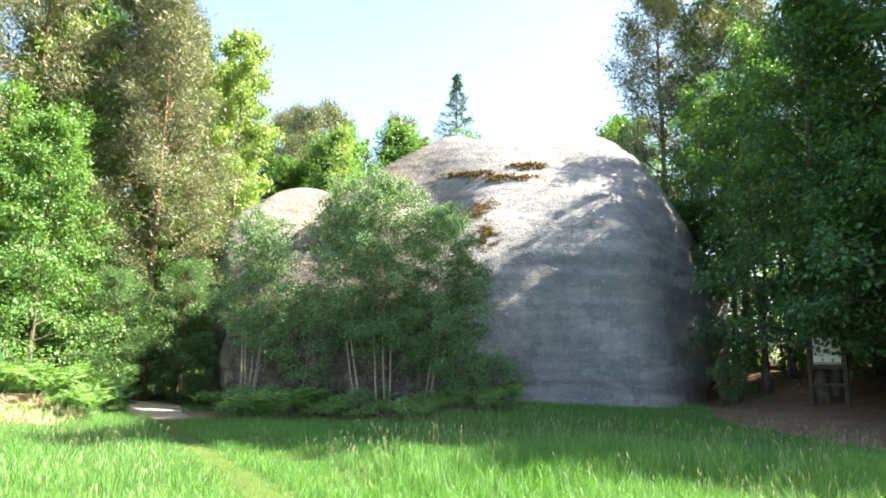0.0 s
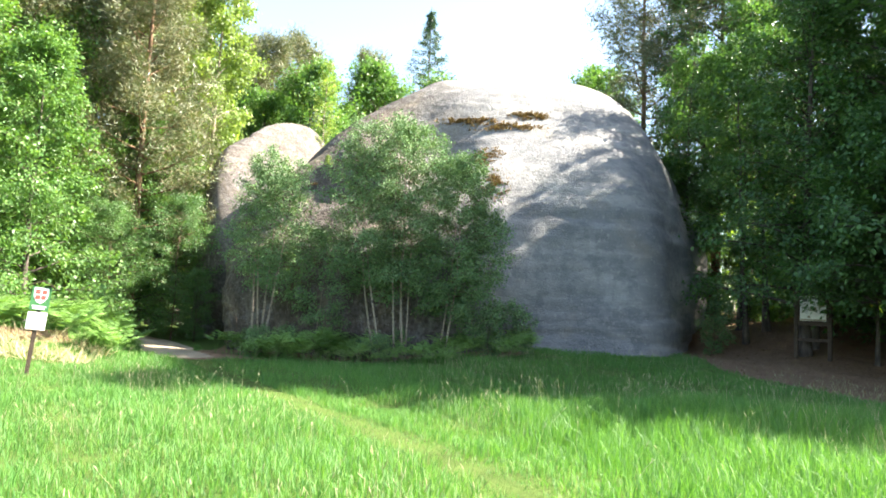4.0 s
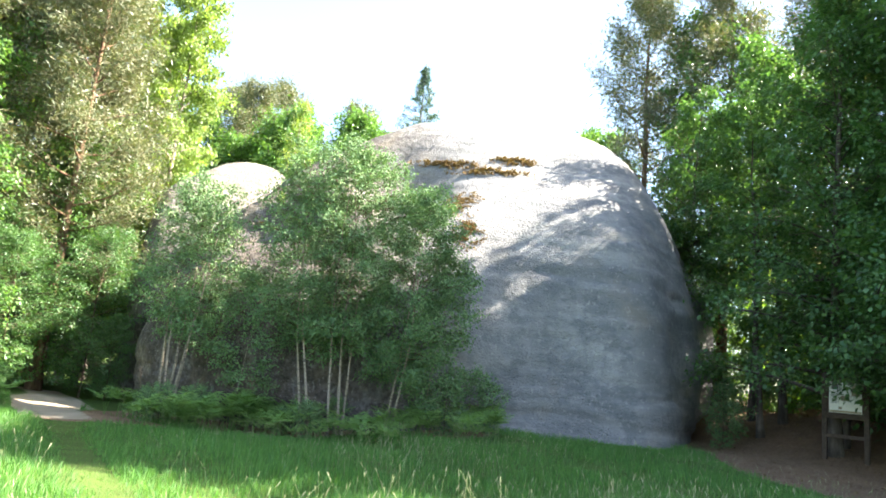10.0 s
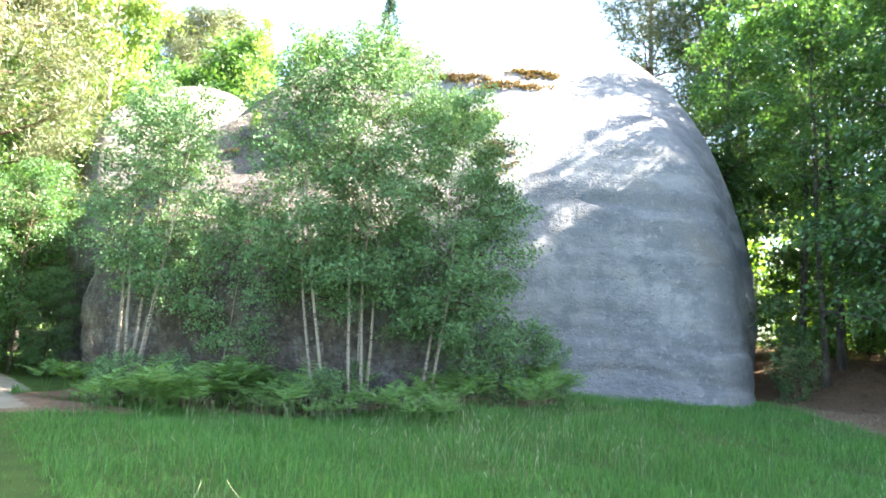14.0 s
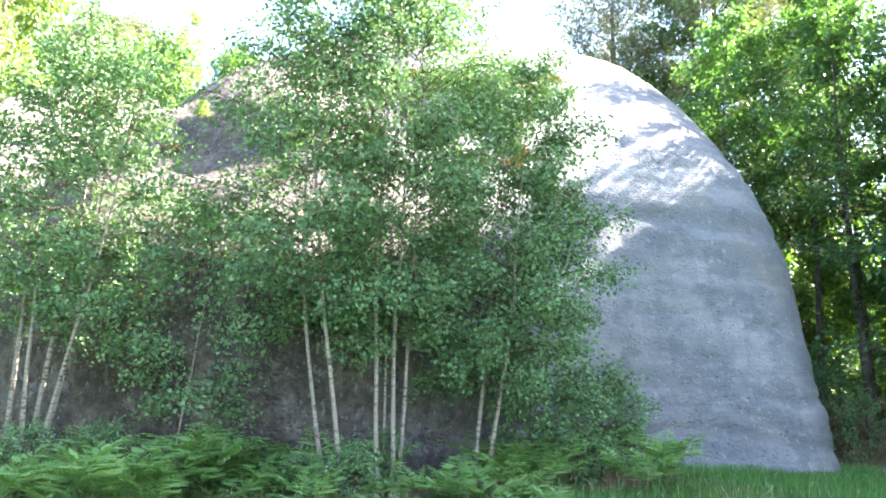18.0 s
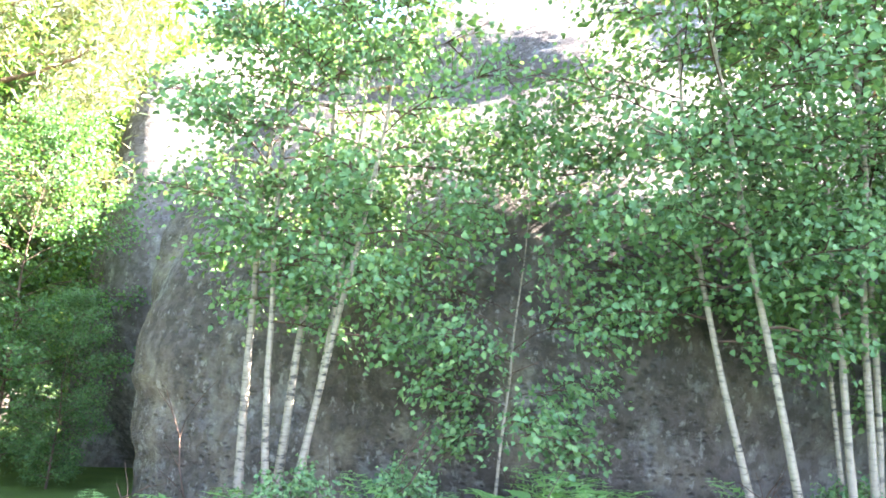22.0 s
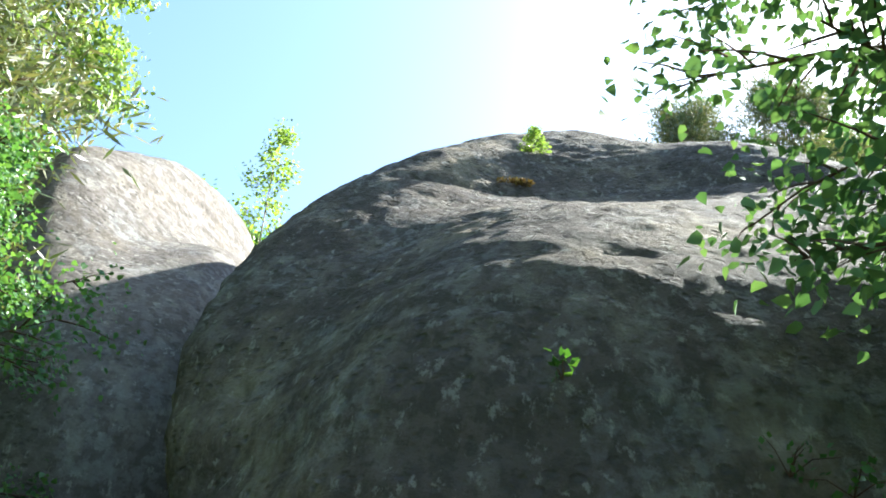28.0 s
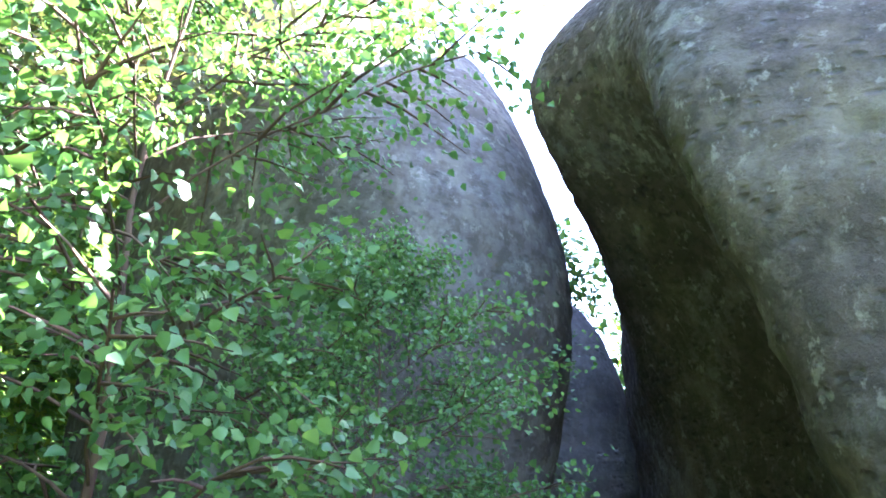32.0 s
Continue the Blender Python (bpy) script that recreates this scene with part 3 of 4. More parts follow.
MAIN = [(5.46, 34.28, 5.02, 11.02, 9.94, 4.5, 2.84, -11.32, -0.06),
        (5.09, 32.1, 6.17, 6.45, 12.2, 4.5, 1.99, -7.58, 0.11),
        (0.85, 32.59, 3.62, 4.12, 11.87, 2.0, 2.46, -4.61, 0.0),
        (1.33, 26.44, 8.52, 3.39, 6.1, 2.0, 1.8, 22.34, 0.3),
        (-2.45, 26.82, 2.88, 2.41, 7.38, 2.37, 1.8, -27.86, 0.3),
        (-3.81, 26.56, 2.75, 2.82, 4.53, 4.5, 1.8, -14.66, -0.1),
        (2.2, 29.65, 11.14, 1.7, 9.23, 4.5, 2.33, 7.03, 0.3),
        (-0.53, 28.73, 3.6, 2.99, 6.92, 2.18, 1.97, 0.28, 0.0),
        (-2.88, 30.42, 2.56, 1.7, 8.0, 2.0, 2.58, 11.24, 0.3),
        (5.47, 26.07, 1.9, 1.9, 3.0, 2.48, 2.91, -3.08, 0.05),
        (-1.13, 31.53, 3.42, 1.7, 9.8, 2.0, 2.96, 5.81, 0.11),
        (-5.17, 26.21, 3.4, 1.95, 4.67, 3.3, 1.8, 0.05, 0.3),
        (-4.65, 27.48, 2.04, 1.07, 4.16, 2.29, 2.08, 19.31, 0.08),
        (-2.8, 27.8, 1.9, 1.3, 5.5, 2.2, 2.0, 0.0, 0.0),
        (-7.48, 29.19, -1.7, 2.03, 3.39, 2.15, 2.29, -2.14, 0.02)]
SECOND = [(-9.17, 34.14, 1.3, 3.9, 8.44, 1.9, 3.41, -4.27, 0.0),
          (-6.69, 33.49, 1.3, 3.78, 7.48, 1.9, 2.87, -17.4, 0.31),
          (-6.36, 36.31, 4.03, 1.3, 10.21, 1.9, 2.23, 58.42, 0.0),
          (-8.1, 31.4, 1.3, 2.37, 4.23, 3.39, 3.74, -2.19, 0.62)]
BLEND = 1.0
outcrop = thing("sandstone_outcrop", "huge domed grey sandstone outcrop with bedding lines and pits", "rock")
LEDGES = ((5.92, -6.6, -2.6, 0.13, 0.06), (6.4, 1.5, 9, 0.05, 0.1), (5.0, 1.2, 9, 0.09, 0.14), (3.1, 1.2, 9, 0.04, 0.08), (1.7, 1.2, 9, 0.06, 0.08), (1.0, 1.2, 9, 0.05, 0.06))
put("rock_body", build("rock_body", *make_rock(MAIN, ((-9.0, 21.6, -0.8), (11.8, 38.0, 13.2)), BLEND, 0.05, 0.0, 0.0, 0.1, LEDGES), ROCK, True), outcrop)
tower = thing("sandstone_tower", "tall rounded grey sandstone tower beside the outcrop", "rock")
GROOVES = ((9.2, -9.9, -5.5, 0.1, 0.07), (8.7, -10, -5.7, 0.08, 0.05), (9.6, -9.9, -6.8, 0.06, 0.05), (8.0, -10, -6, 0.05, 0.05))
rock_v, rock_f = make_rock(SECOND, ((-11.6, 28.0, -0.8), (-3.0, 38.5, 11.2)), BLEND, 0.02, 5.3, 0.0, 0.04, GROOVES)
high = rock_v[rock_f].mean(1) @ [0.0, 0.25, 1.0] > 16.0
put("lower_body", build("lower_body", rock_v, rock_f[~high], ROCK_TOWER, True), tower)
put("upper_dome", build("upper_dome", rock_v, rock_f[high], ROCK_TOWER, True), tower, "sunlit rounded top with eroded ledges")
low_rock = thing("low_rock", "low grey boulder in the cleft between the rocks", "rock")
put("rock_body", build("rock_body", *make_rock([(-4.9, 33.2, 1.25, 1.3, 4.7, 2.3, 2.6)], ((-6.6, 31.6, -0.4), (-3.2, 35.0, 5.2)), BLEND, 0.05, 4.6), ROCK_GREY, True), low_rock)


def on_rock(lobes, origin, to):
    """Where the way from origin to a point beyond first meets a rock, and the outward normal there."""
    o, d = np.array(origin, float), unit(np.array(to, float) - np.array(origin, float))
    s = np.linspace(0.2, 45, 1800)
    f = field(o + d * s[:, None], lobes, BLEND)
    k = int(np.argmax(f < 0))
    p = (o + d * s[k])[None]
    g = np.stack([field(p + e, lobes, BLEND) - field(p - e, lobes, BLEND) for e in np.eye(3) * 0.05], 1)
    return p[0], unit(g)[0]


# ---- trees ----
def young_birch(seed, x, y, tilt, h, limbs, per, first, reach, r0=0.034):
    ob = make_tree("young_birch", seed, h, r0, first, limbs, reach, (0.15, 1.0), 0.5, 9, per, 0.052, BIRCH, LEAF_BIRCH, 0.8, 0.3, 0.035, -1, 0.1,
                   "slender white-stemmed young birch in full leaf", trunk_label="white birch bark with dark scars", ovate=True, limb_bark=TWIG, tilt=tilt)
    place(ob, [(x, y, 0, 1.0)], "birches in front of the outcrop")


for row in ((11, -2.52, 21.6, (-0.19, 0.1), 6.4, 30, 30, 0.32, 1.5), (12, -2.33, 21.42, (-0.19, 0.0), 7.2, 34, 34, 0.3, 1.6), (13, -1.9, 21.58, (-0.11, -0.03), 7.0, 34, 34, 0.32, 1.5),
            (14, -1.68, 21.69, (-0.06, -0.07), 7.3, 34, 34, 0.3, 1.6), (15, -1.6, 21.8, (0.02, -0.06), 7.0, 32, 34, 0.32, 1.5), (19, -1.75, 21.85, (-0.04, 0.05), 6.0, 20, 24, 0.4, 1.2, 0.024),
            (16, -0.56, 21.74, (0.1, 0.1), 6.3, 40, 40, 0.22, 1.45), (17, -0.42, 21.7, (0.13, -0.08), 6.0, 40, 40, 0.2, 1.45), (18, 0.35, 22.1, (0.08, -0.05), 4.6, 34, 36, 0.1, 1.1, 0.022)):
    young_birch(*row)
for row in ((24, -6.36, 23.0, (-0.04, 0.04), 6.3, 24, 24, 0.38, 1.1, 0.042), (25, -6.1, 22.75, (-0.09, 0.03), 6.0, 22, 24, 0.33, 1.15, 0.034), (26, -6.12, 22.95, (0.05, -0.03), 6.5, 24, 24, 0.38, 1.1, 0.042),
            (27, -6.0, 22.9, (0.1, -0.05), 5.6, 18, 20, 0.42, 1.0, 0.03), (31, -4.4, 22.6, (0.05, 0.0), 3.7, 34, 30, 0.3, 1.45, 0.018), (28, -6.05, 22.84, (0.16, -0.13), 5.9, 24, 24, 0.33, 1.3, 0.036)):
    young_birch(*row)

bushy = make_tree("bushy_birch", 17, 4.9, 0.026, 0.05, 52, 1.5, (0.2, 0.9), 0.4, 10, 44, 0.042, TWIG, LEAF_BEECH, 0.8, 0.35, 0.05, -1, 0.09,
                  "bushy young birch leaning over the sand path", curl=0.3, ovate=True)
place(bushy, [(-10.25, 28.3, 0, 1.12), (-9.25, 27.7, 65, 0.55), (-12.2, 26.9, 140, 1.0), (-13.4, 28.8, 230, 1.2)], "bushes beside the sand path")

beech = [make_tree("beech_tree", 31 + s, 14.0, 0.17, 0.09, 60, 4.4, (0.12, 0.9), 0.4, 10, 46, 0.135, BARK, LEAF_BEECH, 0.62, 0.8, 0.02, 0.5, 0.2,
                   "tall dark green beech with low spreading branches") for s in (0, 1)]
place(beech[0], [(11.6, 22.3, 0, 0.98), (15.4, 18.4, 80, 1.35), (17.0, 16.4, 300, 1.5), (19.5, 25.5, 40, 1.2), (19.5, 18.2, 250, 1.2), (21.5, 30.5, 130, 1.05), (16.8, 13.2, 20, 1.15), (15.6, 10.4, 110, 0.95)], "trees at the wood's edge")
place(beech[1], [(14.2, 20.4, 330, 1.3), (16.6, 21.8, 190, 1.3), (21.0, 19.2, 90, 1.65), (21.5, 18.0, 10, 1.65), (24.5, 20.5, 200, 1.7), (24.5, 19.0, 290, 1.4), (24.5, 21.5, 120, 1.6)], "trees at the wood's edge")
trunks = make_tree("slim_beech", 35, 13.0, 0.11, 0.35, 26, 2.8, (0.2, 0.9), 0.4, 8, 50, 0.135, BARK, LEAF_BEECH, 0.62, 0.8, 0.04, 0.5, 0.2,
                   "slim dark-trunked tree in the shade of the wood", curl=-0.9)
place(trunks, [(11.6, 26.0, 0, 0.9), (11.2, 30.6, 70, 1.0), (12.4, 32.4, 150, 1.0), (12.6, 28.4, 210, 1.0), (13.1, 27.2, 300, 1.1), (17.0, 30.5, 20, 1.05), (12.8, 23.6, 120, 1.0), (16.0, 24.2, 60, 1.3), (14.0, 34.5, 260, 1.5)], "slim trees of the wood")
under = make_tree("understorey_beech", 39, 7.0, 0.06, 0.27, 40, 2.7, (0.1, 0.9), 0.4, 10, 52, 0.12, BARK, LEAF_BEECH, 0.62, 0.75, 0.04, 0.4, 0.15,
                  "slim young beech with low spreading dark leaves")
place(under, [(12.0, 18.6, 320, 1.1), (12.9, 20.6, 70, 1.05), (10.4, 30.4, 260, 1.1), (16.4, 26.4, 200, 1.1)], "young trees at the wood's edge")
young = make_tree("young_beech", 37, 4.4, 0.04, 0.05, 34, 1.9, (0.2, 0.9), 0.4, 9, 44, 0.11, BARK, LEAF_BUSH, 0.62, 0.7, 0.04, 0.4, 0.15,
                  "young beech with light green leaves in the wood")
place(young, [(15.8, 27.6, 0, 1.1), (18.2, 27.0, 70, 1.2), (16.6, 32.0, 140, 1.2), (20.2, 23.0, 200, 1.2), (18.5, 20.2, 260, 1.1), (14.6, 31.2, 320, 0.9), (22.0, 27.5, 30, 1.3), (19.4, 34.0, 100, 1.3), (22.5, 22.5, 10, 1.2), (14.8, 36.5, 250, 1.1), (-3.4, 36.8, 60, 1.65)], "young beeches of the wood")

tall = [make_tree("tall_birch", 51 + s, 17.0, 0.15, 0.12, 60, 2.9, (0.6, 1.0), 1.1, 9, 56, 0.135, BIRCH, LEAF_TALL, 0.7, 0.2, 0.03, 0.3, 0.18,
                  "tall pale green birch with drooping twigs", hang=0.5) for s in (0, 1)]
place(tall[0], [(-11.0, 36.5, 0, 1.15), (-17.5, 31.5, 120, 1.15), (-4.8, 50.0, 60, 0.92), (-22.0, 25.0, 200, 1.1)], "birches of the wood")
place(tall[1], [(-14.0, 36.0, 50, 1.15), (-8.6, 49.0, 10, 0.95), (-20.5, 35.0, 250, 1.1), (-13.6, 42.5, 330, 1.2), (8.8, 46.0, 100, 0.95)], "birches of the wood")

broad = [make_tree("broadleaf_tree", 61 + s, 10.0, 0.12, 0.05, 46, 3.2, (0.25, 1.0), 0.45, 10, 64, 0.115, BARK, LEAF_BUSH, 0.62, 0.65, 0.03, 0.4, 0.18,
                   "bright green young broadleaf tree at the wood's edge") for s in (0, 1)]
place(broad[0], [(-14.0, 24.5, 0, 1.0), (-17.0, 26.0, 90, 1.15), (-19.0, 20.0, 200, 1.1), (-14.5, 40.0, 30, 1.5), (-13.0, 31.5, 160, 0.95), (-10.2, 47.0, 60, 1.5), (1.2, 50.5, 110, 1.75)], "trees at the wood's edge")
place(broad[1], [(-16.0, 22.0, 30, 0.95), (-16.2, 29.0, 150, 1.2), (-21.5, 15.5, 260, 1.1), (-12.6, 34.0, 40, 1.0), (-7.0, 45.5, 10, 1.65), (11.4, 46.0, 70, 1.7), (-3.2, 48.5, 190, 1.8), (-13.2, 50.0, 280, 1.7), (-16.6, 32.5, 300, 1.75), (-15.8, 44.0, 220, 1.7)], "trees at the wood's edge")

pine = [make_tree("pine_tree", 71 + s, 18.0, 0.2, 0.24, 50, 3.3, (0.1, 0.8), -0.3, 6, 150, 0.23, PINE_BARK, NEEDLE_PINE, 0.16, 0.1, 0.02, 0.35, 0.26,
                  "tall pine with brownish needle tufts and reddish bark", needles=True) for s in (0, 1)]
place(pine[0], [(-12.6, 30.5, 0, 1.0), (-18.8, 24.0, 70, 1.05), (-3.6, 54.0, 0, 1.15), (-10.6, 51.0, 90, 1.12), (11.8, 37.5, 200, 1.25), (-14.2, 33.4, 130, 1.2)], "pines of the wood")
place(pine[1], [(-16.0, 33.5, 40, 1.15), (-23.0, 29.0, 10, 1.1), (-13.5, 58.0, 40, 1.25), (14.8, 35.0, 60, 1.25), (20.0, 36.0, 100, 1.25), (-17.8, 29.6, 210, 1.15), (-9.2, 54.0, 150, 1.2)], "pines of the wood")
spruce = make_tree("spruce_tree", 81, 21.0, 0.2, 0.08, 150, 6.8, (-0.35, 0.2), -0.4, 6, 26, 0.2, BARK, NEEDLE_SPRUCE, 0.16, 0.1, 0.01, 1.0, 0.07,
                   "dark pointed spruce behind the outcrop", needles=True, tip=0.03)
place(spruce, [(0.6, 52.0, 0, 1.14), (-1.8, 58.0, 40, 1.0), (-6.6, 57.0, 100, 0.98)], "spruces of the wood")


def far_woods(name, seed, spots, n, mat, label):
    """Distant woodland: crowns of many leaves round uneven centres, with bare stems below."""
    rng = np.random.default_rng(seed)
    pos, stems = [], []
    for x, y, r, h in spots:
        z0 = ground_z(x, y)
        stems.append(tube([(x, y, z0 - 0.2), (x + 0.2, y, z0 + h * 0.5), (x, y + 0.2, z0 + h * 0.92)], [0.2, 0.13, 0.03], 6))
        for _ in range(13):
            c = np.array([x, y, z0]) + [rng.normal(0, r * 0.6), rng.normal(0, r * 0.6), h * rng.uniform(0.02, 0.95)]
            pos.append(c + rng.normal(0, 1, (n, 3)) * [r * 0.42, r * 0.42, h * 0.09])
    pos = np.concatenate(pos)
    v, f = leaves(rng, pos, rng.normal(0, 1, pos.shape), 0.34, 0.7, 0.4)
    ob = tagged(new(name), label, "woodland", kind="stuff")
    put("foliage", build("foliage", v, f, mat), ob)
    sv, sf = join(stems)
    put("stems", build("stems", sv, sf, BARK, True), ob)


wood_rng = np.random.default_rng(5)
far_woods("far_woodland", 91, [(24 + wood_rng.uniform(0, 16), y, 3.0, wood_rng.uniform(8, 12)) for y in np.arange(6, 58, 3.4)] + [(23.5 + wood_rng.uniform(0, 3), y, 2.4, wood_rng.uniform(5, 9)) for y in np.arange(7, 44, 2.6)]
          + [(10 + k * 4.0 + wood_rng.uniform(-1, 1), 42 + wood_rng.uniform(0, 10), 2.8, wood_rng.uniform(9, 14)) for k in range(6)], 110, LEAF_SUN, "bright green woodland beyond the shaded trees, sunlight painted into its leaves")
far_woods("hillside_woodland", 92, [(-27 - wood_rng.uniform(0, 12), y, 3.2, wood_rng.uniform(13, 19)) for y in np.arange(10, 60, 4.2)]
          + [(-22 + k * 4.6, 58 + wood_rng.uniform(0, 10), 3.0, wood_rng.uniform(11, 15)) for k in range(7)], 130, LEAF_TALL, "pale green mixed woodland on the far side")

# ---- low growth ----
def frond_mesh(seed, length):
    """A bracken frond: an arching stalk with paired tapering leaflets."""
    rng = np.random.default_rng(seed)
    t = np.linspace(0, 1, 24)
    x = length * (0.06 * t + 0.46 * np.maximum(t - 0.35, 0) ** 1.3 * 1.6)
    z = length * (t - 0.75 * np.maximum(t - 0.45, 0) ** 1.7)
    spine = np.column_stack([x, np.zeros_like(x), z])
    pos, along, size = [], [], []
    for k in range(11, 24):
        u0 = (k - 11) / 13
        w = length * 0.27 * (1 - u0) ** 0.75 + 0.015
        d = spine[k] - spine[k - 1]
        d = d / np.linalg.norm(d)
        for side in (-1, 1):
            rise = rng.uniform(0.2, 0.55)
            way = np.array([d[0] * rise, side, d[2] * rise - 0.12])
            pos.append(spine[k])
            along.append(way)
            size.append(w * 1.05)
            for u in (0.25, 0.45, 0.65):
                for a in (np.array([d[0], side * 0.6, d[2]]), np.array([-d[0] * 0.6, side * 0.8, -d[2] * 0.6])):
                    pos.append(spine[k] + way * w * u)
                    along.append(a)
                    size.append(w * 0.3 * (1.1 - 0.6 * u))
    pos, along = np.array(pos), np.array(along)
    v, f = leaves(rng, pos, along * 6, np.array(size)[:, None], 0.24, 0.85, 0.12, 0.1)
    sv, sf = tube(spine, np.linspace(0.006, 0.0015, 24), 3)
    tri = np.concatenate([sf[:, [0, 1, 2]], sf[:, [0, 2, 3]]])
    v, f = np.concatenate([v, sv]), np.concatenate([f, tri + len(v)])
    return build("frond", v, f, FERN)


FRONDS = [frond_mesh(100 + k, 0.9 + 0.14 * k) for k in range(3)]


def make_fern(seed, n):
    rng = np.random.default_rng(seed)
    ob = thing("bracken_fern", "fresh green bracken fern with arching fronds", "fern", "bracken below the birches")
    for k in range(n):
        fr = put("frond", FRONDS[k % 3], ob)
        s = rng.uniform(0.7, 1.1)
        fr.matrix_basis = pose(0, 0, 0, 0, rng.uniform(-14, 12), k * 360 / n + rng.uniform(-25, 25)) @ Matrix.Diagonal((s, s, s, 1))
    return ob


ferns = [make_fern(7, 3), make_fern(8, 4)]
fern_rng = np.random.default_rng(9)
spots = [[], []]
for k in range(285):
    size = fern_rng.uniform(0.55, 1.35)
    if k < 125:
        x = fern_rng.uniform(-7.6, 2.2)
        y = fern_rng.uniform(20.0 + 0.6 * math.sin(1.3 * x) + 0.4 * math.sin(3.1 * x + 1), 22.4)
    elif k < 255:
        x, y, size = fern_rng.uniform(-14.5, -8.9), fern_rng.uniform(18.6, 22.2), size
    else:
        x, y = fern_rng.uniform(-6.8, -3.2), fern_rng.uniform(21.2, 22.6)
    if path_distance(x, y) < 1.0:
        continue
    spots[k % 2].append((x, y, fern_rng.uniform(0, 360), size))
for ob, rows in zip(ferns, spots):
    place(ob, rows)

straw_rng = np.random.default_rng(12)
at = np.column_stack([straw_rng.uniform(-14.5, -9.2, 3600), straw_rng.uniform(16.9, 18.9, 3600), np.zeros(3600)])
at = at[[noise.noise((0.9 * u[0], 1.3 * u[1], 4.0)) > -0.12 for u in at]]
at[:, 2] = ground_z(at[:, 0], at[:, 1])
straw = tagged(new("dry_grass"), "bleached dry grass stalks below the bracken", "dry grass", kind="stuff")
put("stalks", build("stalks", *leaves(straw_rng, at, straw_rng.normal(0, 0.75, at.shape) + [0, 0, 0.8], 0.34, 0.05, 0.3), DRY), straw)

shrub = make_tree("leafy_shrub", 23, 1.5, 0.012, 0.05, 22, 0.75, (0.5, 1.1), 0.4, 6, 16, 0.06, TWIG, LEAF_BIRCH, 0.75, 0.5, 0.06, -1, 0.07,
                  "low leafy green shrub below the birches", category="shrub")
shrub_rng = np.random.default_rng(10)
place(shrub, [(shrub_rng.uniform(-7.4, 2.4), shrub_rng.uniform(20.6, 22.3), shrub_rng.uniform(0, 360), shrub_rng.uniform(0.35, 0.62)) for _ in range(12)]
      + [(1.5, 21.9, 40, 1.0), (2.1, 22.3, 140, 0.8), (0.9, 21.5, 240, 0.9), (9.6, 24.6, 10, 0.9), (10.6, 26.2, 90, 1.2)], "shrubs below the birches")

# dead grey twigs among the birch stems
twig_rng = np.random.default_rng(12)
for k in range(20):
    x, y = (twig_rng.uniform(-6.8, 0.4), twig_rng.uniform(21.2, 22.6)) if k < 10 else (twig_rng.uniform(-6.9, -4.8), twig_rng.uniform(21.8, 22.9))
    pieces = []
    pts, d = curve_pts(twig_rng, np.array([0, 0, 0.0]), twig_rng.uniform(0, 6.3), twig_rng.uniform(0.6, 1.3), twig_rng.uniform(0.9, 1.7), 8, 0.3, 0.12)
    pieces.append(tube(pts, np.linspace(0.012, 0.003, 8), 5))
    for j in range(2, 7):
        sp, _ = curve_pts(twig_rng, pts[j], twig_rng.uniform(0, 6.3), twig_rng.uniform(0.2, 1.2), twig_rng.uniform(0.2, 0.55), 5, 0.2, 0.1)
        pieces.append(tube(sp, np.linspace(0.005, 0.002, 5), 4))
    v, f = join(pieces)
    ob = tagged(new("dead_branch", build("dead_branch", v, f, TWIG, True)), "bare brown dead branch stuck in the undergrowth", "branch", "dead branches")
    ob.location = (x, y, ground_z(x, y) - 0.03)


# ---- grass ----
def lumps(x, y):
    return (np.sin(1.3 * x + 0.7 * y) + np.sin(2.1 * y - 1.1 * x + 1.7) + np.sin(3.3 * x + 2.0 * y + 0.5) * 0.6) / 2.6


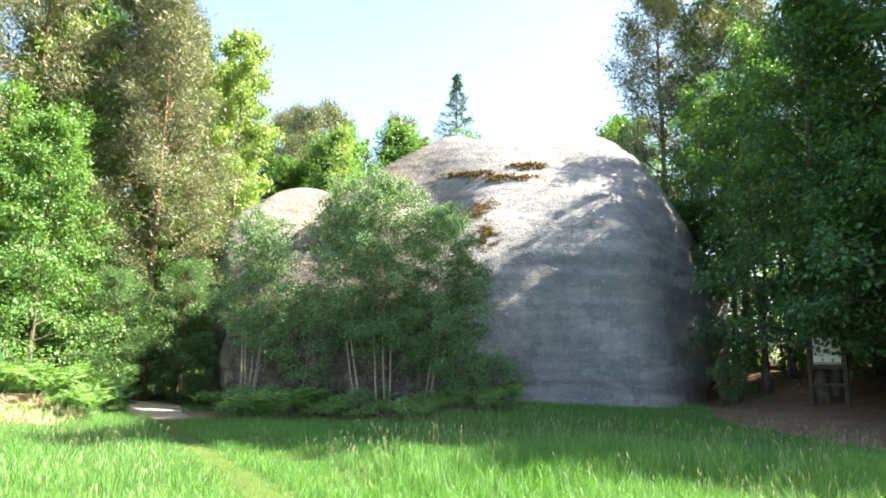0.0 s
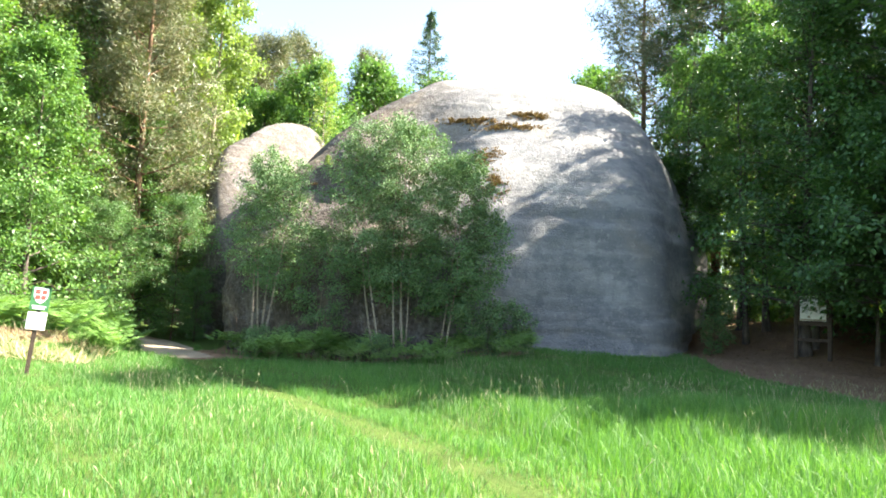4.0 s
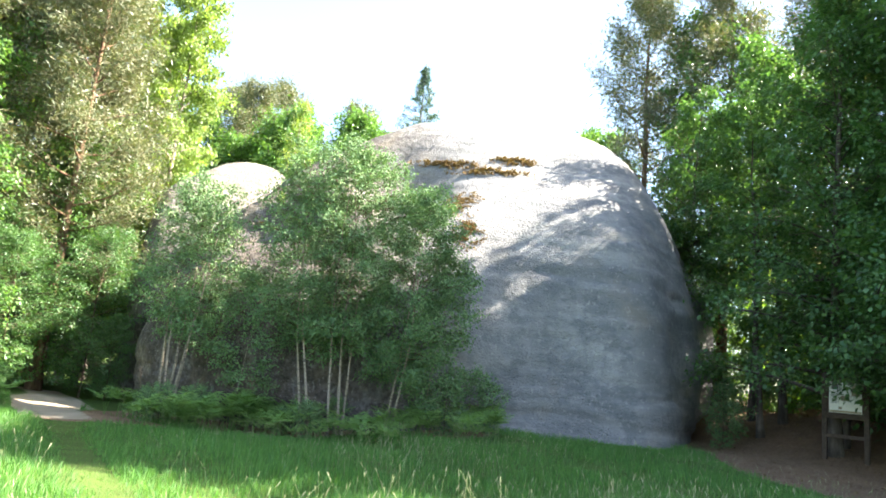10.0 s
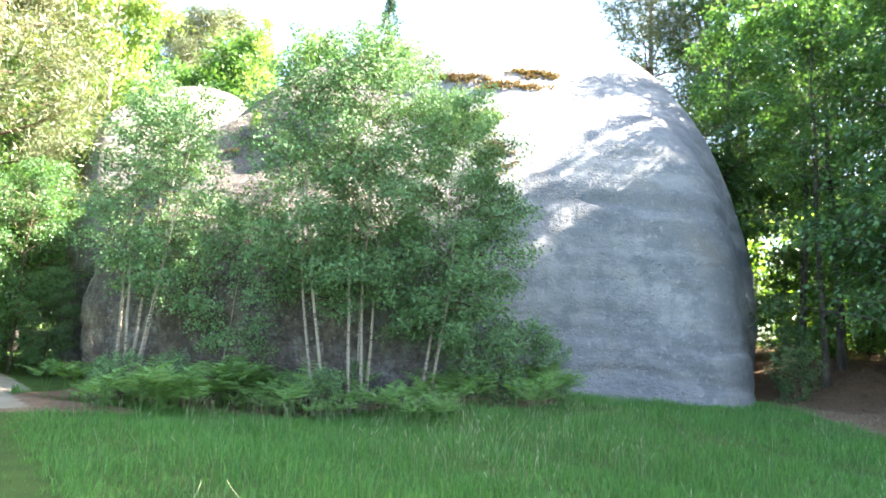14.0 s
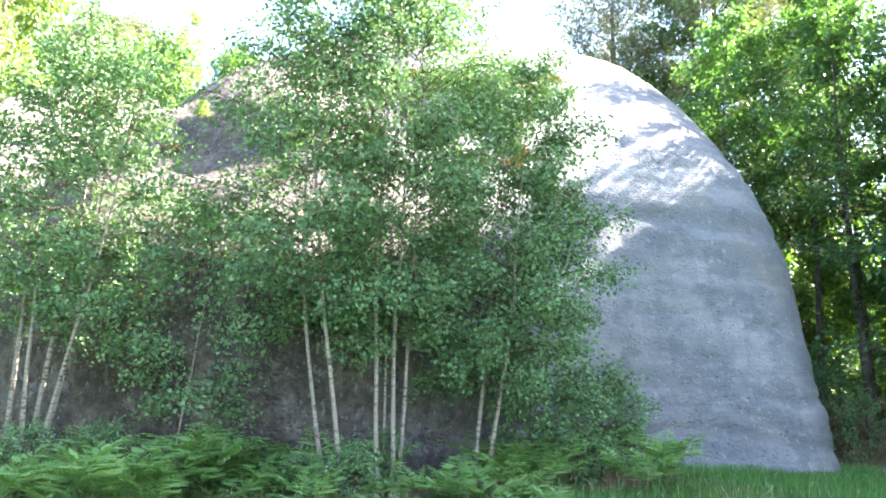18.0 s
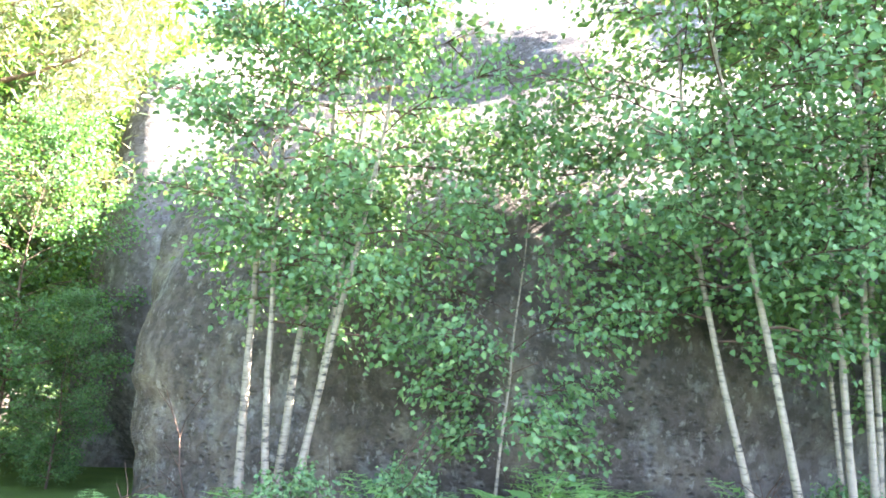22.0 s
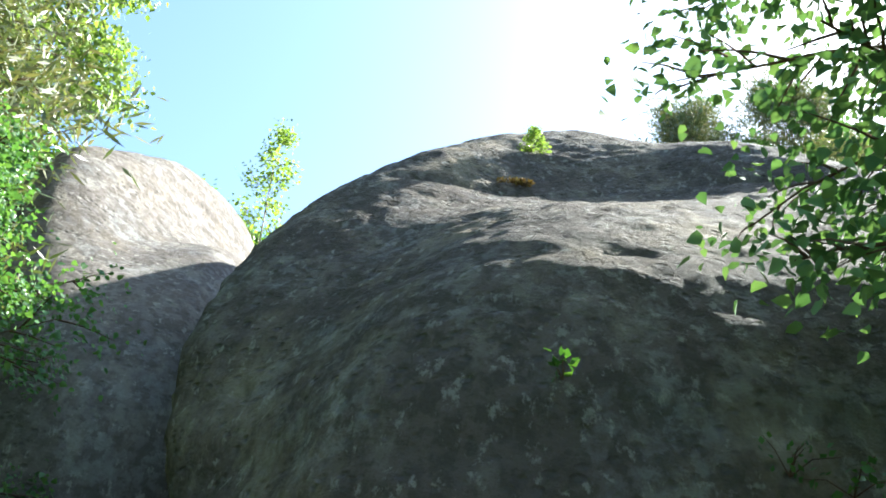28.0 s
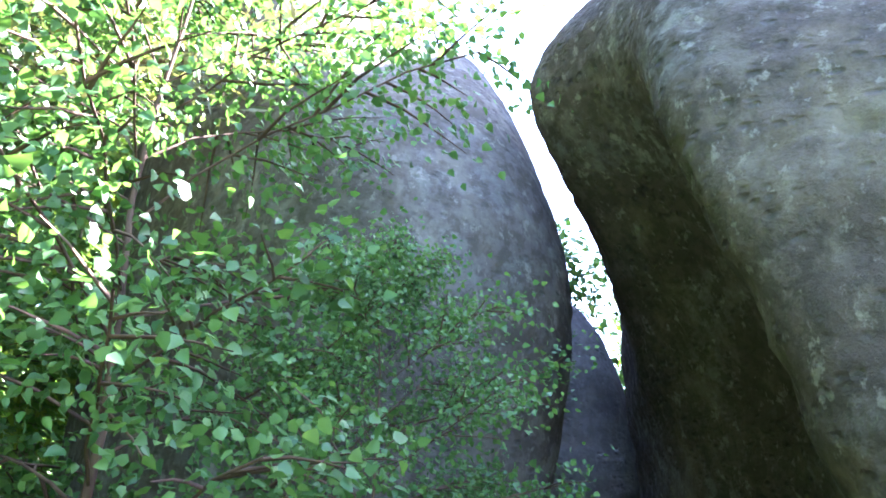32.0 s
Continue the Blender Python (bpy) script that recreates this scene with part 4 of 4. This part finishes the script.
def meadow(name, seed, n, x0, x1, y0, y1, width, label):
    rng = np.random.default_rng(seed)
    x, y = rng.uniform(x0, x1, n), rng.uniform(y0, y1, n)
    x = x + rng.normal(0, 0.03, n)
    pd = path_distance(x, y)
    right = smooth_step(0.3, 1.6, x + 0.3 * y - 1.2)
    hgt = 0.17 + 0.07 * lumps(x, y) + 0.06 * lumps(2.7 * x, 2.3 * y) + 0.2 * smooth_step(13.0, 9.0, y) * right
    hgt = hgt + 0.22 * smooth_step(1.6, 0.6, np.hypot((x - 4.2) / 3.2, (y - 10.6) / 1.6))
    hgt = hgt * (0.35 + 0.65 * smooth_step(0.1, 0.45, pd + 0.2 * lumps(3 * x, 3 * y)))
    keep = (litter_mask(x, y) < 0.45) & (sand_mask(x, y) < 0.4) & (y < 24.5)
    keep &= rng.uniform(0, 1, n) < 0.3 + 0.7 * smooth_step(0.05, 0.45, pd + 0.15 * lumps(4 * x, 3 * y))
    x, y, hgt = x[keep], y[keep], hgt[keep]
    n = len(x)
    L = hgt * rng.uniform(0.55, 1.3, n)
    az, az2 = rng.uniform(0, 2 * np.pi, n), rng.uniform(0, 2 * np.pi, n)
    bend = rng.uniform(0.1, 0.8, n) * L
    base = np.column_stack([x, y, ground_z(x, y) - 0.02])
    w = (width * rng.uniform(0.6, 1.3, n))[:, None] * np.column_stack([np.cos(az), np.sin(az), np.zeros(n)])
    out = np.column_stack([np.cos(az2), np.sin(az2), np.zeros(n)])
    mid = base + out * (bend * 0.3)[:, None] + np.array([0, 0, 1]) * (L * 0.58)[:, None]
    tip = base + out * bend[:, None] + np.array([0, 0, 1]) * (L * 0.85)[:, None]
    v = np.stack([base - w, base + w, mid - w * 0.8, mid + w * 0.8, tip], 1).reshape(-1, 3)
    i = np.arange(n)[:, None] * 5
    f = np.concatenate([i + [0, 1, 3], i + [0, 3, 2], i + [2, 3, 4]], 1).reshape(-1, 3)
    tagged(new(name, build(name, v, f, GRASS)), label, "grass", kind="stuff")


meadow("meadow_grass", 201, 190000, -13, 10, 3.0, 12.0, 0.0036, "tall fresh green meadow grass in the sun")
meadow("meadow_grass", 202, 170000, -14, 9.5, 11.5, 23.4, 0.0038, "fresh green meadow grass in front of the outcrop")
meadow("side_grass", 203, 26000, -26, -12, 4.0, 24.0, 0.009, "fresh green grass at the meadow's far side")

meadow("side_grass", 204, 30000, 9.5, 24, 2.0, 14.5, 0.009, "fresh green grass in front of the shaded wood")
meadow("side_grass", 205, 42000, -26, 24, -14.0, 3.1, 0.012, "sunlit green meadow grass behind the starting place")


def seed_heads(seed, n):
    """Flowering grass stems: a thin stalk with a pale spike."""
    rng = np.random.default_rng(seed)
    x, y = rng.uniform(-12, 9, n), rng.uniform(4.0, 20.5, n)
    drift = (lumps(0.6 * x, 0.6 * y + 2) > 0.35) | (np.hypot((x - 4.2) / 3.0, (y - 10.6) / 1.5) < 1) | (np.hypot(x + 1.0, (y - 10.8) * 1.5) < 1.3) | (np.hypot((x - 1.0) / 2.6, y - 19.3) < 1)
    keep = (path_distance(x, y) > 0.6) & (litter_mask(x, y) < 0.3) & (sand_mask(x, y) < 0.3) & ((rng.uniform(0, 1, n) < 0.12) | drift)
    pieces = []
    for px, py in zip(x[keep], y[keep]):
        h = rng.uniform(0.26, 0.46) + 0.28 * float(smooth_step(1.7, 0.6, math.hypot((px - 4.2) / 3.2, (py - 10.6) / 1.6)))
        lean = rng.normal(0, 0.1, 2)
        b = np.array([px, py, ground_z(px, py)])
        top = b + [lean[0], lean[1], h]
        d = unit(np.array([lean[0] * 1.5, lean[1] * 1.5, 0.4]))
        s = rng.uniform(0.045, 0.08)
        pieces.append(tube([b, b + [lean[0] * 0.3, lean[1] * 0.3, h * 0.6], top], [0.0016, 0.0013, 0.001], 3))
        pieces.append(tube([top - d * 0.005, top + d * s * 0.3, top + d * s * 0.75, top + d * s], [0.001, 0.0042, 0.0034, 0.001], 4))
    v, f = join(pieces)
    tagged(new("grass_seed_heads", build("grass_seed_heads", v, f, SEED)), "pale flowering grass spikes on thin stalks", "grass", kind="stuff")


seed_heads(211, 6500)


# fallen leaves and twigs on the wood's floor
def fallen_leaves(seed, n):
    rng = np.random.default_rng(seed)
    x, y = rng.uniform(7.5, 22, n), rng.uniform(14, 36, n)
    keep = (litter_mask(x, y) > 0.5) & (field(np.column_stack([x, y, np.full(n, 0.2)]), MAIN, BLEND) > 0.05)
    x, y = x[keep], y[keep]
    pos = np.column_stack([x, y, ground_z(x, y) + 0.012])
    v, f = leaves(rng, pos, np.column_stack([rng.normal(0, 1, (len(x), 2)), np.full(len(x), 0.1)]) * 3, 0.085, 0.6, 0.9)
    tagged(new("leaf_litter", build("leaf_litter", v, f, MOSS)), "brown fallen beech leaves on the wood's floor", "leaf litter", kind="stuff")


fallen_leaves(221, 9000)


# ---- moss, plants and twigs on the rocks ----
def moss_patch(seed, at, spread, n, length, label, lobes=MAIN, parent=None, mat=None):
    """Dry moss: short tufts that follow the rock's surface."""
    rng = np.random.default_rng(seed)
    p, nrm = on_rock(lobes, at[0], at[1])
    side = unit(np.cross(nrm, [0, 0, 1]))
    upw = np.cross(side, nrm)
    r = np.sqrt(rng.uniform(0, 1, (n, 1))) * (0.7 + 0.3 * np.sin(rng.uniform(0, 6.3, (n, 1)) * 3))
    a = rng.uniform(0, 2 * np.pi, (n, 1))
    q = p + side * np.cos(a) * r * spread[0] + upw * np.sin(a) * r * spread[1]
    q = q[[noise.noise((3.1 * u[0] + seed, 3.1 * u[1], 6.5 * u[2])) > -0.05 for u in q]]
    for _ in range(5):
        f = field(q, lobes, BLEND)[:, None]
        g = np.stack([field(q + e, lobes, BLEND) - field(q - e, lobes, BLEND) for e in np.eye(3) * 0.05], 1) / 0.1
        q = q - g * f / ((g * g).sum(1, keepdims=True) + 1e-6)
    v, fc = leaves(rng, q - unit(g) * 0.01, unit(g) * 0.8 + rng.normal(0, 0.6, q.shape), length, 0.5, 0.2)
    tagged(put("moss_patch", build("moss_patch", v, fc, mat or MOSS), parent or outcrop, label), kind="stuff")


VIEW = (-1.1, 2.4, 1.55)
for k, (x, z, sx, sz) in enumerate(((2.4, 9.2, 1.7, 0.3), (3.3, 9.7, 0.9, 0.35), (0.9, 9.3, 1.5, 0.25))):
    moss_patch(301 + k, (VIEW, (x, 28.2, z)), (sx, sz), 1500, 0.1, "brown dry moss and needles in a rock hollow")
for k, (x, z, sx, sz) in enumerate(((1.3, 7.6, 0.9, 1.0), (1.7, 6.6, 0.6, 0.9))):
    moss_patch(311 + k, (VIEW, (x, 27.0, z)), (sx, sz), 2600, 0.065, "thin rusty moss streak on the rock")
END = (-8.75, 22.47, 1.5)
moss_patch(321, (END, (-5.3, 27.0, 5.89)), (0.35, 0.08), 160, 0.06, "brown dry moss tuft on a rock ledge")


def rock_plant(seed, at, n, label, size=0.05, length=0.35):
    """A seedling that grows out of the rock face."""
    rng = np.random.default_rng(seed)
    p, nrm = on_rock(MAIN, END, at)
    ob = thing("rock_seedling", label, "plant", "seedlings on the rock face", p)
    wood, pos, along = [], [], []
    for k in range(n):
        d = unit(nrm * 0.8 + [0, 0, 0.4] + rng.normal(0, 0.35, 3))
        pts = np.array([np.zeros(3), d * length * 0.5, d * length + [0, 0, -0.06]]) * rng.uniform(0.6, 1.2)
        wood.append(tube(pts, [0.004, 0.003, 0.0015], 4))
        m = 6
        t = rng.uniform(0.2, 1, (m, 1))
        pos.append(pts[0] + (pts[2] - pts[0]) * t + rng.normal(0, 0.03, (m, 3)))
        along.append(np.repeat(d[None], m, 0))
    v, f = join(wood)
    put("stem", build("stem", v, f, TWIG, True), ob)
    v, f = leaves(rng, np.concatenate(pos), np.concatenate(along), size, 0.75, 0.4)
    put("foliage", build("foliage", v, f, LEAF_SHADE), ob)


rock_plant(331, (-6.83, 24.8, 2.7), 4, "bright green seedling on the shaded rock face", 0.045, 0.18)
rock_plant(332, (-6.2, 24.25, 2.25), 5, "straggly green seedling on the shaded rock face", 0.028, 0.25)
rock_plant(333, (-5.9, 24.2, 2.2), 4, "small green seedling on the shaded rock face", 0.04, 0.25)

# birches behind and on the rocks
slender = make_tree("slender_birch", 29, 14.4, 0.06, 0.35, 34, 1.5, (0.7, 1.1), 0.3, 7, 15, 0.1, BIRCH, LEAF_TALL, 0.72, 0.3, 0.03, 0.45, 0.12,
                    "slender light green birch behind the rock cleft")
place(slender, [(-5.5, 37.0, 0, 1.0)])
small = make_tree("small_rock_birch", 27, 0.9, 0.008, 0.15, 12, 0.3, (0.6, 1.1), 0.3, 6, 14, 0.05, BIRCH, LEAF_TALL, 0.72, 0.3, 0.05, 0.5, 0.05,
                  "small light green birch growing on the rock's top")
p, _ = on_rock(MAIN, (-8.73, 22.6, 1.47), (-4.92, 27.25, 6.6))
small.matrix_basis = pose(p[0], p[1], p[2] - 0.05) @ Matrix.Diagonal((0.6, 0.6, 0.5, 1))


# ---- signs ----
def info_board(x, y, turn):
    ob = thing("information_board", "dark wooden information board with a pale printed sheet", "board", at=(x, y, ground_z(x, y)))
    ob.rotation_euler = (0, 0, radians(turn))
    for sx in (-0.5, 0.5):
        part("post", box(0.12, 0.12, 2.35, (sx, 0, 1.15), 0.012), WOOD, ob)
    part("top_rail", box(0.9, 0.07, 0.12, (0, 0, 2.13), 0.01), WOOD, ob)
    part("bottom_rail", box(0.9, 0.07, 0.12, (0, 0, 1.14), 0.01), WOOD, ob)
    part("lower_beam", box(0.9, 0.06, 0.1, (0, 0, 0.62), 0.01), WOOD, ob)
    part("back_panel", box(0.88, 0.025, 0.87, (0, 0.01, 1.635), 0.004), WOOD, ob)
    for s in (-1, 1):
        part("roof_board", box(0.72, 0.34, 0.03, (s * 0.32, 0, 2.42), 0.005, Matrix.Rotation(radians(20 * s), 4, "Y")), WOOD, ob)
    sheet = part("printed_sheet", box(0.78, 0.006, 0.8, (0, -0.012, 1.635), 0.002), PAPER, ob, "pale printed sheet")
    for w, h, px, pz, mat in ((0.2, 0.14, 0.25, 1.93, INK_BROWN), (0.2, 0.14, 0.25, 1.76, INK_BROWN), (0.2, 0.13, 0.0, 1.62, INK_BROWN), (0.16, 0.12, -0.25, 1.9, INK), (0.09, 0.07, -0.12, 1.36, INK_BROWN), (0.76, 0.05, 0, 1.27, INK_BROWN)):
        part("picture", box(w, 0.004, h, (px, -0.017, pz), 0), mat, sheet)
    for k in range(9):
        part("text_line", box(0.22, 0.003, 0.012, (-0.25, -0.017, 1.77 - k * 0.035), 0), INK, sheet)
    return ob


info_board(11.5, 21.7, -48)


def nature_sign(x, y, turn, lean):
    ob = thing("reserve_sign", "green emblem sign and white panel on a leaning post", "sign", at=(x, y, ground_z(x, y)))
    ob.rotation_euler, ob.scale = (0, radians(lean), radians(turn)), (0.85, 0.85, 0.9)
    part("post", box(0.09, 0.09, 1.95, (0, 0.05, 0.95), 0.01), WOOD, ob)
    for s in (-1, 1):
        part("roof_board", box(0.31, 0.16, 0.022, (s * 0.125, 0.02, 2.0), 0.004, Matrix.Rotation(radians(24 * s), 4, "Y")), WOOD, ob)
    up = part("emblem_panel", box(0.4, 0.02, 0.52, (0, -0.012, 1.66), 0.004), SIGN_GREEN, ob, "green emblem panel")
    bm = bmesh.new()
    ring = [bm.verts.new((0.15 * c, -0.026, 1.73 + 0.17 * d)) for c, d in ((-1, 1), (1, 1), (1, 0), (0.8, -0.5), (0.45, -0.85), (0, -1.05), (-0.45, -0.85), (-0.8, -0.5), (-1, 0))]
    face = bm.faces.new(ring)
    for e in bmesh.ops.extrude_face_region(bm, geom=[face])["geom"]:
        if isinstance(e, bmesh.types.BMVert):
            e.co.y += 0.003
    part("shield", bm, SIGN_WHITE, up, "white and red heraldic shield shape")
    for sx, sz in ((-0.07, 1.81), (0.07, 1.81), (-0.06, 1.69), (0.06, 1.69)):
        part("shield_field", box(0.1, 0.004, 0.09, (sx, -0.03, sz), 0), SIGN_RED, up, "red field of the shield")
    part("text_line", box(0.3, 0.003, 0.025, (0, -0.025, 1.49), 0), SIGN_WHITE, up)
    part("text_line", box(0.26, 0.003, 0.025, (0, -0.025, 1.44), 0), SIGN_WHITE, up)
    low = part("notice_panel", box(0.4, 0.02, 0.38, (0, -0.012, 1.17), 0.004), SIGN_WHITE, ob, "plain white notice panel")
    for k in range(6):
        part("text_line", box(0.3 - 0.03 * (k % 3), 0.003, 0.012, (0, -0.024, 1.3 - k * 0.045), 0), INK, low)


nature_sign(-9.35, 14.75, 20, 5)
